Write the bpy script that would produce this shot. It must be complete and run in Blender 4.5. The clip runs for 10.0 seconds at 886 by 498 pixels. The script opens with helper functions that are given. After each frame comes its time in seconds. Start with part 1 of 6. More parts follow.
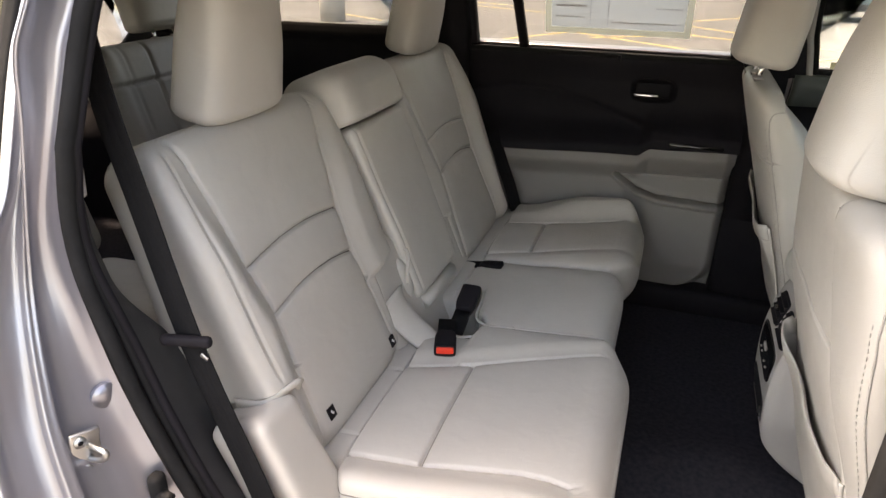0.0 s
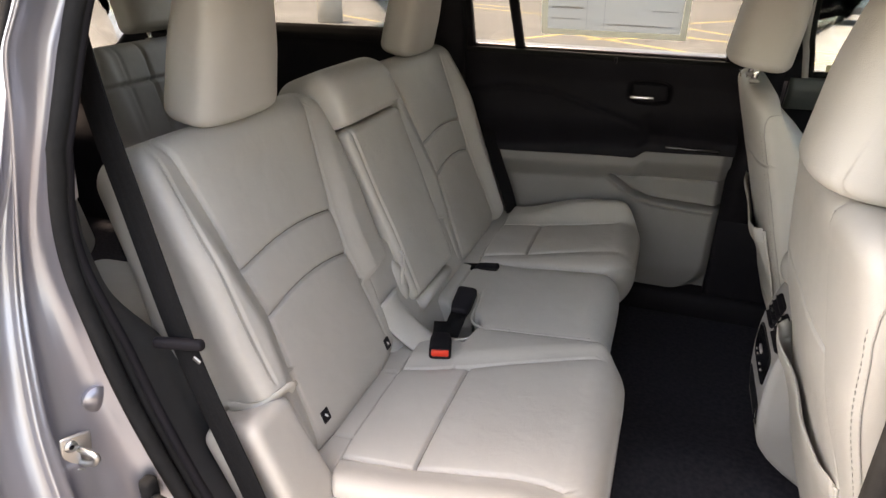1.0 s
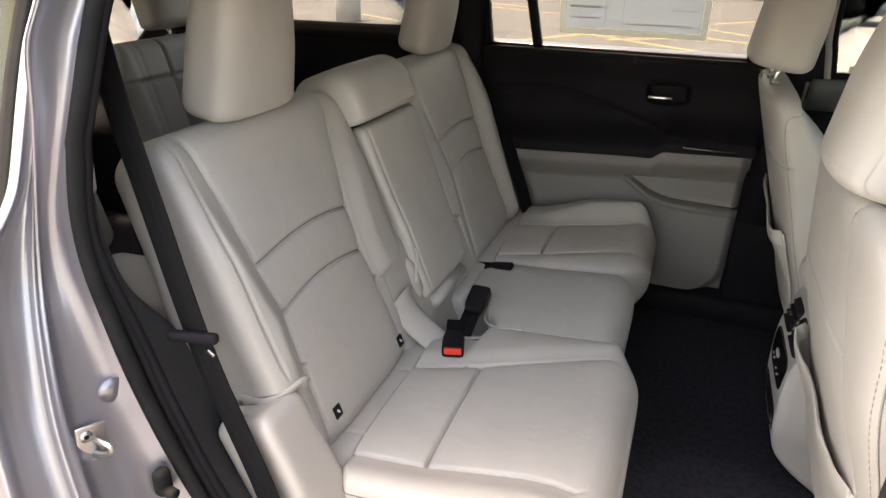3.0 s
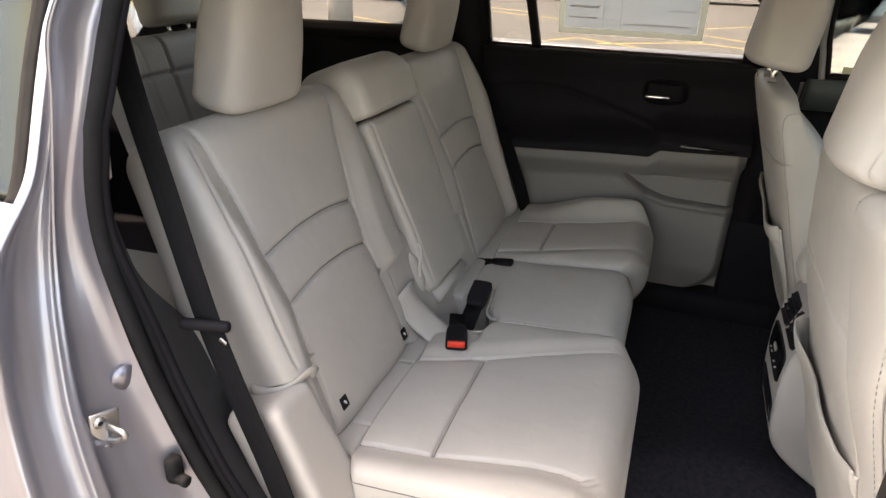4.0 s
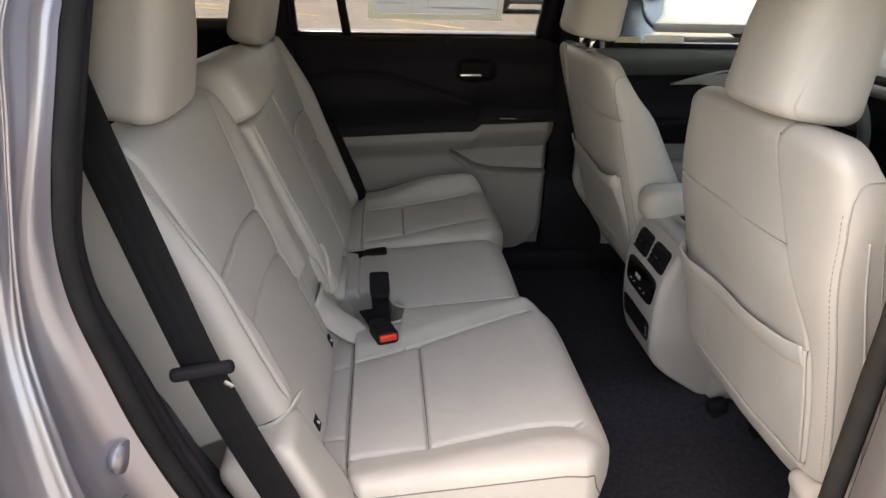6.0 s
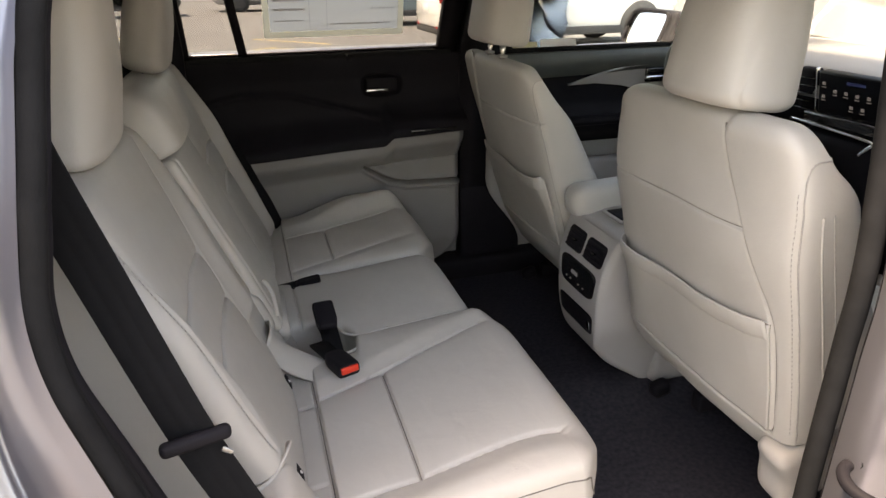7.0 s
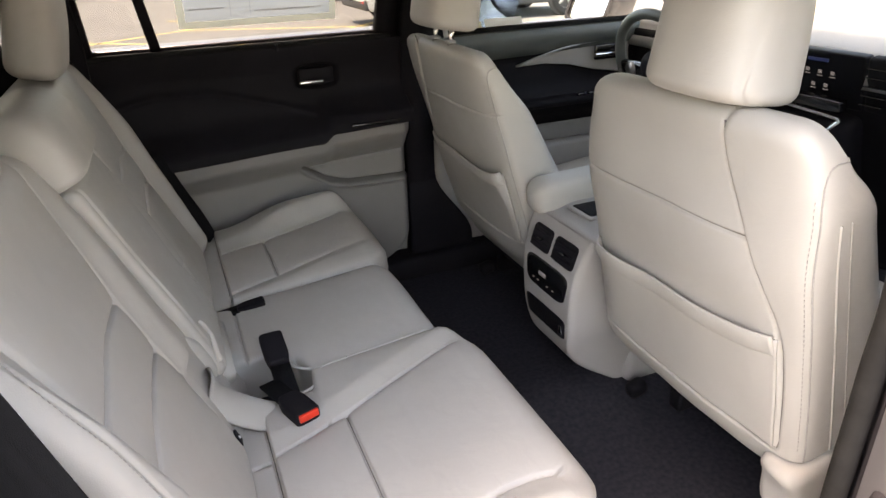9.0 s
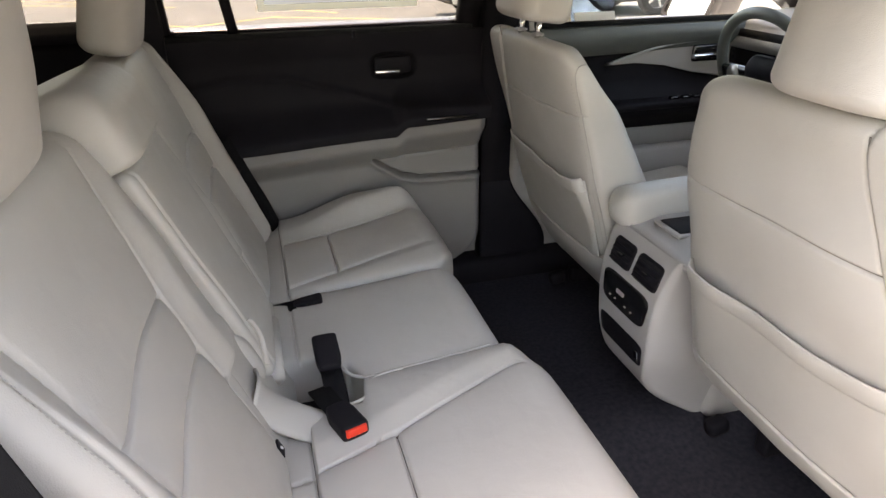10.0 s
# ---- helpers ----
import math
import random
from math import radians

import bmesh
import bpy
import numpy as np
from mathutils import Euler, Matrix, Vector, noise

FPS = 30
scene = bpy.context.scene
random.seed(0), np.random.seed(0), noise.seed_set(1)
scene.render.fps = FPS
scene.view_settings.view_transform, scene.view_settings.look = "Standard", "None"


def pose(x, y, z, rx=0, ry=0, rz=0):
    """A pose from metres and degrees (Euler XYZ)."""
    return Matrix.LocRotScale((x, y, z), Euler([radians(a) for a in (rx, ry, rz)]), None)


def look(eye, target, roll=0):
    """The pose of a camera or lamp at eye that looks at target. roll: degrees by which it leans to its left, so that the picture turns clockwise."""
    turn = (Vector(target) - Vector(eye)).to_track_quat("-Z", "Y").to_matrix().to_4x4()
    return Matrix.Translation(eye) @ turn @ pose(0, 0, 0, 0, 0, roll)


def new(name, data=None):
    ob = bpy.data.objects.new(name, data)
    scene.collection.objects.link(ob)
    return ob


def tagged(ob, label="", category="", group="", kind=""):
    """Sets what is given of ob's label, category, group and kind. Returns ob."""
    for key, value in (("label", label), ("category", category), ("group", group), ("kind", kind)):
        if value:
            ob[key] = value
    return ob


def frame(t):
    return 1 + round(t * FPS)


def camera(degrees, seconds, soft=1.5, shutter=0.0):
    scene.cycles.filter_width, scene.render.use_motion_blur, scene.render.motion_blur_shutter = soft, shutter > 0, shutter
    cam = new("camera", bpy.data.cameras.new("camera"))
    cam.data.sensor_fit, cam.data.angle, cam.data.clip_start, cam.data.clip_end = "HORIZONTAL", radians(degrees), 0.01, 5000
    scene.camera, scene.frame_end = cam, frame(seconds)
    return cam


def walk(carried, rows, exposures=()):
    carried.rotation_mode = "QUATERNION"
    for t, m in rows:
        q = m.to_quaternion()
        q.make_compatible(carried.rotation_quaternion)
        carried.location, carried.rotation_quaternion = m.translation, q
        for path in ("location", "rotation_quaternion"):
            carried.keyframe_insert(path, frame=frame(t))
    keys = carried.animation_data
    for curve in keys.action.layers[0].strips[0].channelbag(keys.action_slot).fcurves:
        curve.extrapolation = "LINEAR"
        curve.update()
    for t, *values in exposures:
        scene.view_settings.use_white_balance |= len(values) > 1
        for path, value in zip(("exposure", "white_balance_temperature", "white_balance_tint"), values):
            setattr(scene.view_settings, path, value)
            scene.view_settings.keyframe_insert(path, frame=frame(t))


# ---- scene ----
cam = camera(69.0, 10.0)
PATH = [
    (0, (0.463, -1.271, 1.508), (-0.138, 0.438, 0.662), 0.8),
    (0.5, (0.463, -1.268, 1.51), (-0.143, 0.442, 0.668), 0.5),
    (1, (0.465, -1.266, 1.508), (-0.128, 0.448, 0.666), 1.0),
    (1.5, (0.464, -1.267, 1.508), (-0.127, 0.446, 0.661), 1.2),
    (2, (0.464, -1.261, 1.506), (-0.145, 0.446, 0.659), 1.3),
    (2.5, (0.466, -1.264, 1.508), (-0.156, 0.439, 0.662), 1.1),
    (3, (0.466, -1.265, 1.505), (-0.17, 0.433, 0.66), 1.2),
    (3.2, (0.468, -1.263, 1.505), (-0.182, 0.428, 0.656), 1.4),
    (4.3, (0.416, -1.326, 1.486), (-0.128, 0.416, 0.667), 2.2),
    (4.5, (0.37, -1.355, 1.481), (-0.076, 0.42, 0.674), 2.7),
    (5, (0.27, -1.386, 1.459), (0.053, 0.435, 0.659), 3.1),
    (5.5, (0.188, -1.372, 1.448), (0.172, 0.452, 0.628), 3.2),
    (5.7, (0.158, -1.354, 1.457), (0.219, 0.462, 0.623), 2.7),
    (6.8, (0.012, -1.288, 1.476), (0.476, 0.475, 0.66), -0.7),
    (7, (-0.003, -1.273, 1.465), (0.523, 0.484, 0.668), -0.6),
    (7.5, (-0.002, -1.184, 1.475), (0.602, 0.547, 0.678), -0.6),
    (8, (0.01, -1.117, 1.483), (0.612, 0.598, 0.649), -1.9),
    (8.5, (0.008, -1.106, 1.481), (0.66, 0.582, 0.628), -2.8),
    (9, (0.011, -1.111, 1.477), (0.699, 0.553, 0.608), -1.9),
    (9.5, (0.016, -1.1, 1.462), (0.577, 0.605, 0.581), -1.5),
    (10, (0.039, -1.018, 1.454), (0.533, 0.71, 0.577), -0.6),
]
walk(cam, [(t, look(eye, target, roll)) for t, eye, target, roll in PATH], [(0, 2.92, 9700, 16), (3.0, 2.92, 9700, 16), (4.5, 2.71, 9600, 16), (5.5, 2.67, 9600, 16), (7.0, 2.60, 9600, 16), (7.4, 3.02, 9400, 18), (8.0, 2.94, 9400, 18), (8.5, 3.12, 9350, 18), (9.0, 3.12, 9250, 17), (9.5, 3.10, 9200, 17), (10, 3.26, 9250, 17)])

# ---- light ----
world = bpy.data.worlds.new("sky")
scene.world = world
world.use_nodes = True
wn = world.node_tree.nodes
wl = world.node_tree.links
sky = wn.new("ShaderNodeTexSky")
sky.sky_type = "NISHITA"
sky.sun_disc = False
sky.sun_elevation, sky.sun_rotation = radians(70), radians(268)
sky.dust_density, sky.air_density = 2.5, 1.2
wl.new(sky.outputs[0], wn["Background"].inputs[0])
wn["Background"].inputs[1].default_value = 0.15
sun = new("sun", bpy.data.lights.new("sun", "SUN"))
sun.data.energy, sun.data.angle, sun.data.color = 2.8, radians(10), (1.0, 0.95, 0.88)
sun.matrix_world = look((-3.6, 0.1, 10), (0, 0, 0))


# ---- materials ----
def mat(name, color, rough=0.5, metal=0.0, vary=0.12, scale=6.0, grain=0.0, grain_scale=400.0, coat=0.0, rough_vary=0.1, spec=0.5,
        sheen=0.0, stain=0.0, crease=0.0):
    """A surface with slow colour variation, fine relief and uneven gloss, in metres of object space."""
    m = bpy.data.materials.new(name)
    m.use_nodes = True
    n, l = m.node_tree.nodes, m.node_tree.links
    b = n["Principled BSDF"]
    tc = n.new("ShaderNodeTexCoord")
    nz = n.new("ShaderNodeTexNoise")
    nz.inputs["Scale"].default_value, nz.inputs["Detail"].default_value = scale, 5.0
    l.new(tc.outputs["Object"], nz.inputs["Vector"])
    rm = n.new("ShaderNodeMapRange")
    rm.inputs["From Min"].default_value, rm.inputs["From Max"].default_value = 0.3, 0.7
    rm.inputs["To Min"].default_value, rm.inputs["To Max"].default_value = 1 - vary, 1 + vary
    l.new(nz.outputs["Fac"], rm.inputs["Value"])
    mul = n.new("ShaderNodeVectorMath")
    mul.operation = "SCALE"
    mul.inputs[0].default_value = color
    l.new(rm.outputs["Result"], mul.inputs["Scale"])
    l.new(mul.outputs["Vector"], b.inputs["Base Color"])
    if rough_vary:
        rr = n.new("ShaderNodeMapRange")
        rr.inputs["To Min"].default_value, rr.inputs["To Max"].default_value = max(0.02, rough - rough_vary), min(1, rough + rough_vary)
        nz2 = n.new("ShaderNodeTexNoise")
        nz2.inputs["Scale"].default_value = scale * 5
        l.new(tc.outputs["Object"], nz2.inputs["Vector"])
        l.new(nz2.outputs["Fac"], rr.inputs["Value"])
        l.new(rr.outputs["Result"], b.inputs["Roughness"])
    else:
        b.inputs["Roughness"].default_value = rough
    b.inputs["Metallic"].default_value = metal
    b.inputs["Specular IOR Level"].default_value = spec
    b.inputs["Coat Weight"].default_value = coat
    b.inputs["Coat Roughness"].default_value = 0.05
    b.inputs["Sheen Weight"].default_value = sheen
    if grain:
        vo = n.new("ShaderNodeTexVoronoi")
        vo.inputs["Scale"].default_value = grain_scale
        l.new(tc.outputs["Object"], vo.inputs["Vector"])
        bp = n.new("ShaderNodeBump")
        bp.inputs["Strength"].default_value, bp.inputs["Distance"].default_value = grain, 0.001
        l.new(vo.outputs["Distance"], bp.inputs["Height"])
        if crease:
            soft = n.new("ShaderNodeTexNoise")
            soft.inputs["Scale"].default_value, soft.inputs["Detail"].default_value, soft.inputs["Distortion"].default_value = 26.0, 3.0, 0.6
            l.new(tc.outputs["Object"], soft.inputs["Vector"])
            b2 = n.new("ShaderNodeBump")
            b2.inputs["Strength"].default_value, b2.inputs["Distance"].default_value = crease, 0.006
            l.new(soft.outputs["Fac"], b2.inputs["Height"])
            l.new(b2.outputs["Normal"], bp.inputs["Normal"])
        l.new(bp.outputs["Normal"], b.inputs["Normal"])
    return m


def glass_mat(name, tint, gloss):
    """Thin pane: clear with a slight tint, and the mirror image that glass gives at a slant."""
    m = bpy.data.materials.new(name)
    m.use_nodes = True
    n, l = m.node_tree.nodes, m.node_tree.links
    n.remove(n["Principled BSDF"])
    tr = n.new("ShaderNodeBsdfTransparent")
    tr.inputs["Color"].default_value = (*tint, 1)
    gl = n.new("ShaderNodeBsdfGlossy")
    gl.inputs["Roughness"].default_value = 0.02
    fr = n.new("ShaderNodeFresnel")
    fr.inputs["IOR"].default_value = gloss
    mx = n.new("ShaderNodeMixShader")
    l.new(fr.outputs[0], mx.inputs[0])
    l.new(tr.outputs[0], mx.inputs[1])
    l.new(gl.outputs[0], mx.inputs[2])
    l.new(mx.outputs[0], n["Material Output"].inputs["Surface"])
    return m


def glow_mat(name, color, power):
    m = bpy.data.materials.new(name)
    m.use_nodes = True
    b = m.node_tree.nodes["Principled BSDF"]
    b.inputs["Base Color"].default_value = (0.01, 0.01, 0.012, 1)
    b.inputs["Emission Color"].default_value = (*color, 1)
    b.inputs["Emission Strength"].default_value = power
    return m


LEATHER = mat("grey_leather", (0.50, 0.477, 0.445), 0.46, vary=0.045, scale=7, grain=0.16, grain_scale=800, rough_vary=0.09, crease=0.22)
LEATHER_SIDE = mat("grey_vinyl", (0.475, 0.453, 0.424), 0.52, vary=0.04, scale=6, grain=0.12, grain_scale=800, crease=0.2)
THREAD = mat("grey_thread", (0.40, 0.38, 0.355), 0.8, vary=0.15, scale=300)
# darker than the thread itself: paints the shade down in the seam grooves
SEAM_SHADE = mat("seam_shade", (0.17, 0.155, 0.14), 0.8, vary=0.15, scale=300)
TRIM_GREY = mat("grey_trim", (0.42, 0.40, 0.388), 0.55, vary=0.03, scale=5, grain=0.25, grain_scale=700)
DOOR_GREY = mat("taupe_door_trim", (0.238, 0.225, 0.219), 0.6, vary=0.03, scale=5, grain=0.25, grain_scale=700)
TRIM_BLACK = mat("black_trim", (0.0125, 0.0115, 0.0145), 0.6, vary=0.2, scale=7, grain=0.25, grain_scale=650, spec=0.1)
TRIM_DARK = mat("charcoal_trim", (0.036, 0.037, 0.040), 0.6, vary=0.15, scale=7, grain=0.25, grain_scale=650, spec=0.3)
SCREEN = mat("screen_glass", (0.006, 0.006, 0.009), 0.4, vary=0.05, scale=10, spec=0.15, rough_vary=0)
TRIM_GLOSS = mat("black_gloss", (0.01, 0.01, 0.012), 0.15, vary=0.1, scale=10, coat=0.5, rough_vary=0.05)
RUBBER = mat("black_rubber", (0.014, 0.014, 0.015), 0.8, vary=0.2, scale=30, grain=0.2, grain_scale=900, spec=0.12)
CARPET = mat("black_carpet", (0.037, 0.036, 0.044), 0.95, vary=0.25, scale=90, grain=0.35, grain_scale=900, spec=0.04)
WEBBING = mat("black_webbing", (0.011, 0.011, 0.0125), 0.85, vary=0.1, scale=40, grain=0.4, grain_scale=1200, spec=0.1)
SILVER = mat("silver_paint", (0.325, 0.321, 0.362), 0.33, metal=0.8, vary=0.012, scale=3, coat=0.15, rough_vary=0)
CHROME = mat("chrome", (0.78, 0.78, 0.78), 0.16, metal=1.0, vary=0.05, scale=30)
STEEL = mat("zinc_steel", (0.48, 0.48, 0.48), 0.36, metal=1.0, vary=0.05, scale=20, rough_vary=0.04)
RED = mat("red_plastic", (0.85, 0.045, 0.02), 0.4, vary=0.06, scale=80)
WHITE_TAG = mat("white_print", (0.8, 0.8, 0.8), 0.6, vary=0.05, scale=100)
GLASS = glass_mat("window_glass", (0.87, 0.90, 0.885), 1.3)
PRIVACY = glass_mat("tinted_window_glass", (0.59, 0.588, 0.575), 1.3)
TAIL_GLASS = glass_mat("dark_tailgate_glass", (0.30, 0.30, 0.29), 1.3)
DARK_GLASS = glass_mat("privacy_glass", (0.12, 0.125, 0.12), 2.0)
VINYL = mat("dark_vinyl", (0.105, 0.115, 0.110), 0.45, vary=0.15, scale=8, grain=0.2, grain_scale=700)


# ---- mesh helpers ----
def mesh_of(name, verts, faces, smooth=True):
    me = bpy.data.meshes.new(name)
    me.from_pydata([tuple(v) for v in verts], [], [tuple(int(i) for i in f) for f in faces])
    me.polygons.foreach_set("use_smooth", [smooth] * len(me.polygons))
    me.update()
    return me


def thing(name, label, category, group="", kind="", at=(0, 0, 0)):
    e = new(name)
    e.empty_display_size = 0.05
    e.location = at
    return tagged(e, label, category, group, kind)


def part(name, data, material, parent=None, label=""):
    """Links a bmesh or mesh as one object under a thing or a part."""
    if isinstance(data, bmesh.types.BMesh):
        me = bpy.data.meshes.new(name)
        data.to_mesh(me)
        data.free()
        data = me
    if not data.materials:
        data.materials.append(material)
    ob = new(name, data)
    if parent is not None:
        ob.parent = parent
        ob.matrix_parent_inverse = Matrix.Translation(-Vector(parent.location))
    if label:
        ob["label"] = label
    return ob


def solo(name, data, material, label, category, kind="", group=""):
    return tagged(part(name, data, material), label, category, group, kind)


def rbox(size, center=(0, 0, 0), bevel=0.004, turn=None, seg=2, taper=None):
    """A box with rounded edges. turn: a matrix applied before moving to center. taper: x and y factors of the top."""
    bm = bmesh.new()
    bmesh.ops.create_cube(bm, size=1.0)
    for v in bm.verts:
        v.co = Vector((v.co.x * size[0], v.co.y * size[1], v.co.z * size[2]))
        if taper and v.co.z > 0:
            v.co.x *= taper[0]
            v.co.y *= taper[1]
    if bevel:
        bmesh.ops.bevel(bm, geom=bm.edges[:], offset=bevel, segments=seg, profile=0.5, affect="EDGES")
    if turn is not None:
        bm.transform(turn.to_4x4())
    bm.transform(Matrix.Translation(center))
    for f in bm.faces:
        f.smooth = True
    return bm


def join_bm(*bms):
    out = bmesh.new()
    for b in bms:
        me = bpy.data.meshes.new("tmp")
        b.to_mesh(me)
        b.free()
        out.from_mesh(me)
        bpy.data.meshes.remove(me)
    return out


def catmull(points, n):
    """n points along a smooth curve through the given ones."""
    p = np.array(points, float)
    q = np.vstack([2 * p[0] - p[1], p, 2 * p[-1] - p[-2]])
    out = []
    for t in np.linspace(0, len(p) - 1, n):
        i = min(int(t), len(p) - 2)
        f = t - i
        a, b, c, d = q[i], q[i + 1], q[i + 2], q[i + 3]
        out.append(0.5 * (2 * b + (c - a) * f + (2 * a - 5 * b + 4 * c - d) * f * f + (3 * b - a - 3 * c + d) * f ** 3))
    return np.array(out)


def curve_at(table, x):
    """Piecewise-linear, softened lookup: table of (x, y)."""
    xs, ys = zip(*table)
    return np.interp(x, xs, ys)


def sweep(path, section, side=(0, 1, 0), closed_section=True, cap=True):
    """Carries a 2D section (a, b) along a path: a along the side direction, b along side x way."""
    path, section = np.array(path, float), np.array(section, float)
    n, k = len(path), len(section)
    tang = np.gradient(path, axis=0)
    tang /= np.linalg.norm(tang, axis=1)[:, None]
    verts = []
    for p, t in zip(path, tang):
        s = np.array(side, float) - t * np.dot(side, t)
        s /= np.linalg.norm(s)
        u = np.cross(t, s)
        verts.extend(p + section[:, :1] * s + section[:, 1:] * u)
    faces = []
    kk = k if closed_section else k - 1
    for i in range(n - 1):
        for j in range(kk):
            a, b = i * k + j, i * k + (j + 1) % k
            faces.append((a, b, b + k, a + k))
    if cap and closed_section:
        faces.append(tuple(range(k - 1, -1, -1)))
        faces.append(tuple((n - 1) * k + j for j in range(k)))
    return mesh_of("swept", verts, faces)


def tube(path, r, n=10):
    a = np.linspace(0, 2 * np.pi, n, endpoint=False)
    sec = np.stack([r * np.cos(a), r * np.sin(a)], 1)
    d = np.abs(np.array(path[-1]) - np.array(path[0]))
    side = (1, 0, 0) if d[0] <= min(d[1], d[2]) else ((0, 1, 0) if d[1] <= d[2] else (0, 0, 1))
    return sweep(path, sec, side)


def ribbon(path, width, thick, side):
    h, t = width / 2, thick / 2
    return sweep(path, [(-h, -t), (h, -t), (h, t), (-h, t)], side)


def surface(f, nu, nv, thick=0.0, away=(0, 0, 0)):
    """A sheet f(u, v) with u, v in 0..1 (arrays); with thick, closed behind by a copy moved along away."""
    u, v = np.meshgrid(np.linspace(0, 1, nu), np.linspace(0, 1, nv))
    p = np.stack(f(u, v), -1).reshape(-1, 3)
    idx = np.arange(nu * nv).reshape(nv, nu)
    q = np.stack([idx[:-1, :-1], idx[:-1, 1:], idx[1:, 1:], idx[1:, :-1]], -1).reshape(-1, 4)
    if not thick:
        return mesh_of("sheet", p, q)
    p2 = p + np.array(away, float) * thick
    m = nu * nv
    rim = np.concatenate([idx[0, :], idx[1:, -1], idx[-1, -2::-1], idx[-2:0:-1, 0]])
    nxt = np.roll(rim, -1)
    side = np.stack([nxt, rim, rim + m, nxt + m], -1)
    return mesh_of("slab", np.vstack([p, p2]), np.vstack([q, q[:, ::-1] + m, side]))


def soft_block(frame_m, H, left, right, thick, front=None, back=None, p=5.0, cap=0.05, nf=120, nb=40, nr=120, low_cap=None, shear=0.0):
    """An upholstered block. frame_m: origin, columns across / up / outward. left, right: edges across as functions of h (arrays);
    thick: (behind, ahead). front(s, h): what is added on the outward face."""
    a = np.linspace(0, 2 * np.pi, 4000)
    cs, sn = np.sign(np.cos(a)) * np.abs(np.cos(a)) ** (2 / p), np.sign(np.sin(a)) * np.abs(np.sin(a)) ** (2 / p)
    hm = np.array([H * 0.5])
    w0 = float((right(hm) - left(hm))[0]) / 2
    t0 = sum(float(t(hm)[0]) if callable(t) else t for t in thick) / 2
    arc = np.concatenate([[0], np.cumsum(np.hypot(np.diff(cs) * w0, np.diff(sn) * t0))])
    half = arc[2000]
    pos = np.concatenate([np.linspace(0, half, nf, endpoint=False), np.linspace(half, arc[-1], nb, endpoint=False)])
    cs, sn = np.interp(pos, arc, cs), np.interp(pos, arc, sn)
    lc = cap if low_cap is None else low_cap
    k = 9
    ang = np.linspace(0, np.pi / 2, k)
    low, high = lc * (1 - np.cos(ang)), H - cap * (1 - np.cos(ang))[::-1]
    h = np.concatenate([low[:-1], np.linspace(lc, H - cap, nr), high[1:]])
    inset = np.concatenate([lc * (1 - np.sin(ang))[:-1], np.zeros(nr), (cap * (1 - np.sin(ang)))[::-1][1:]])
    L, R = left(h), right(h)
    thick = [t(h) if callable(t) else t for t in thick]
    c, w = (L + R) / 2, (R - L) / 2 - inset
    ta = np.maximum(thick[1] - inset, 0.004)
    tb = np.maximum(thick[0] - inset, 0.004)
    S = c[:, None] + cs[None, :] * w[:, None]
    Dn = np.broadcast_to(sn[None, :], S.shape)
    D = np.where(Dn > 0, Dn * ta[:, None], Dn * tb[:, None])
    Hh = np.broadcast_to(h[:, None], S.shape)
    if front is not None:
        wf = np.clip(Dn / 0.9, 0, 1)
        wf = wf * wf * (3 - 2 * wf)
        D = D + wf * front(S, Hh)
    if back is not None:
        wb = np.clip(-Dn / 0.9, 0, 1)
        wb = wb * wb * (3 - 2 * wb)
        D = D - wb * back(S, Hh)
    if shear:
        Hh = Hh - shear * np.maximum(0, np.asarray(thick[1]).reshape(-1, 1) - D) * smooth(Hh, H - 0.22, H)
    m = np.array(frame_m)
    P = m[:3, 3] + S[..., None] * m[:3, 0] + Hh[..., None] * m[:3, 1] + D[..., None] * m[:3, 2]
    n, kk = S.shape
    idx = np.arange(n * kk).reshape(n, kk)
    nx = np.roll(idx, -1, axis=1)
    q = np.stack([idx[:-1], idx[1:], nx[1:], nx[:-1]], -1).reshape(-1, 4)
    verts = P.reshape(-1, 3)
    # ends closed by a strip of quads from front to back
    ends = []
    for row, flip in ((idx[0], False), (idx[-1], True)):
        m_ = kk // 2
        fr, bk = row[:nf], row[nf:][::-1]
        bi = np.round(np.linspace(0, len(bk) - 1, len(fr))).astype(int)
        for j in range(len(fr) - 1):
            f = [fr[j], fr[j + 1], bk[bi[j + 1]]]
            if bi[j] != bi[j + 1]:
                f.append(bk[bi[j]])
            ends.append(f if not flip else f[::-1])
    det = np.linalg.det(m[:3, :3])
    faces = [tuple(x) for x in q] + [tuple(x) for x in ends]
    if det < 0:
        faces = [f[::-1] for f in faces]
    return mesh_of("soft", verts, faces)


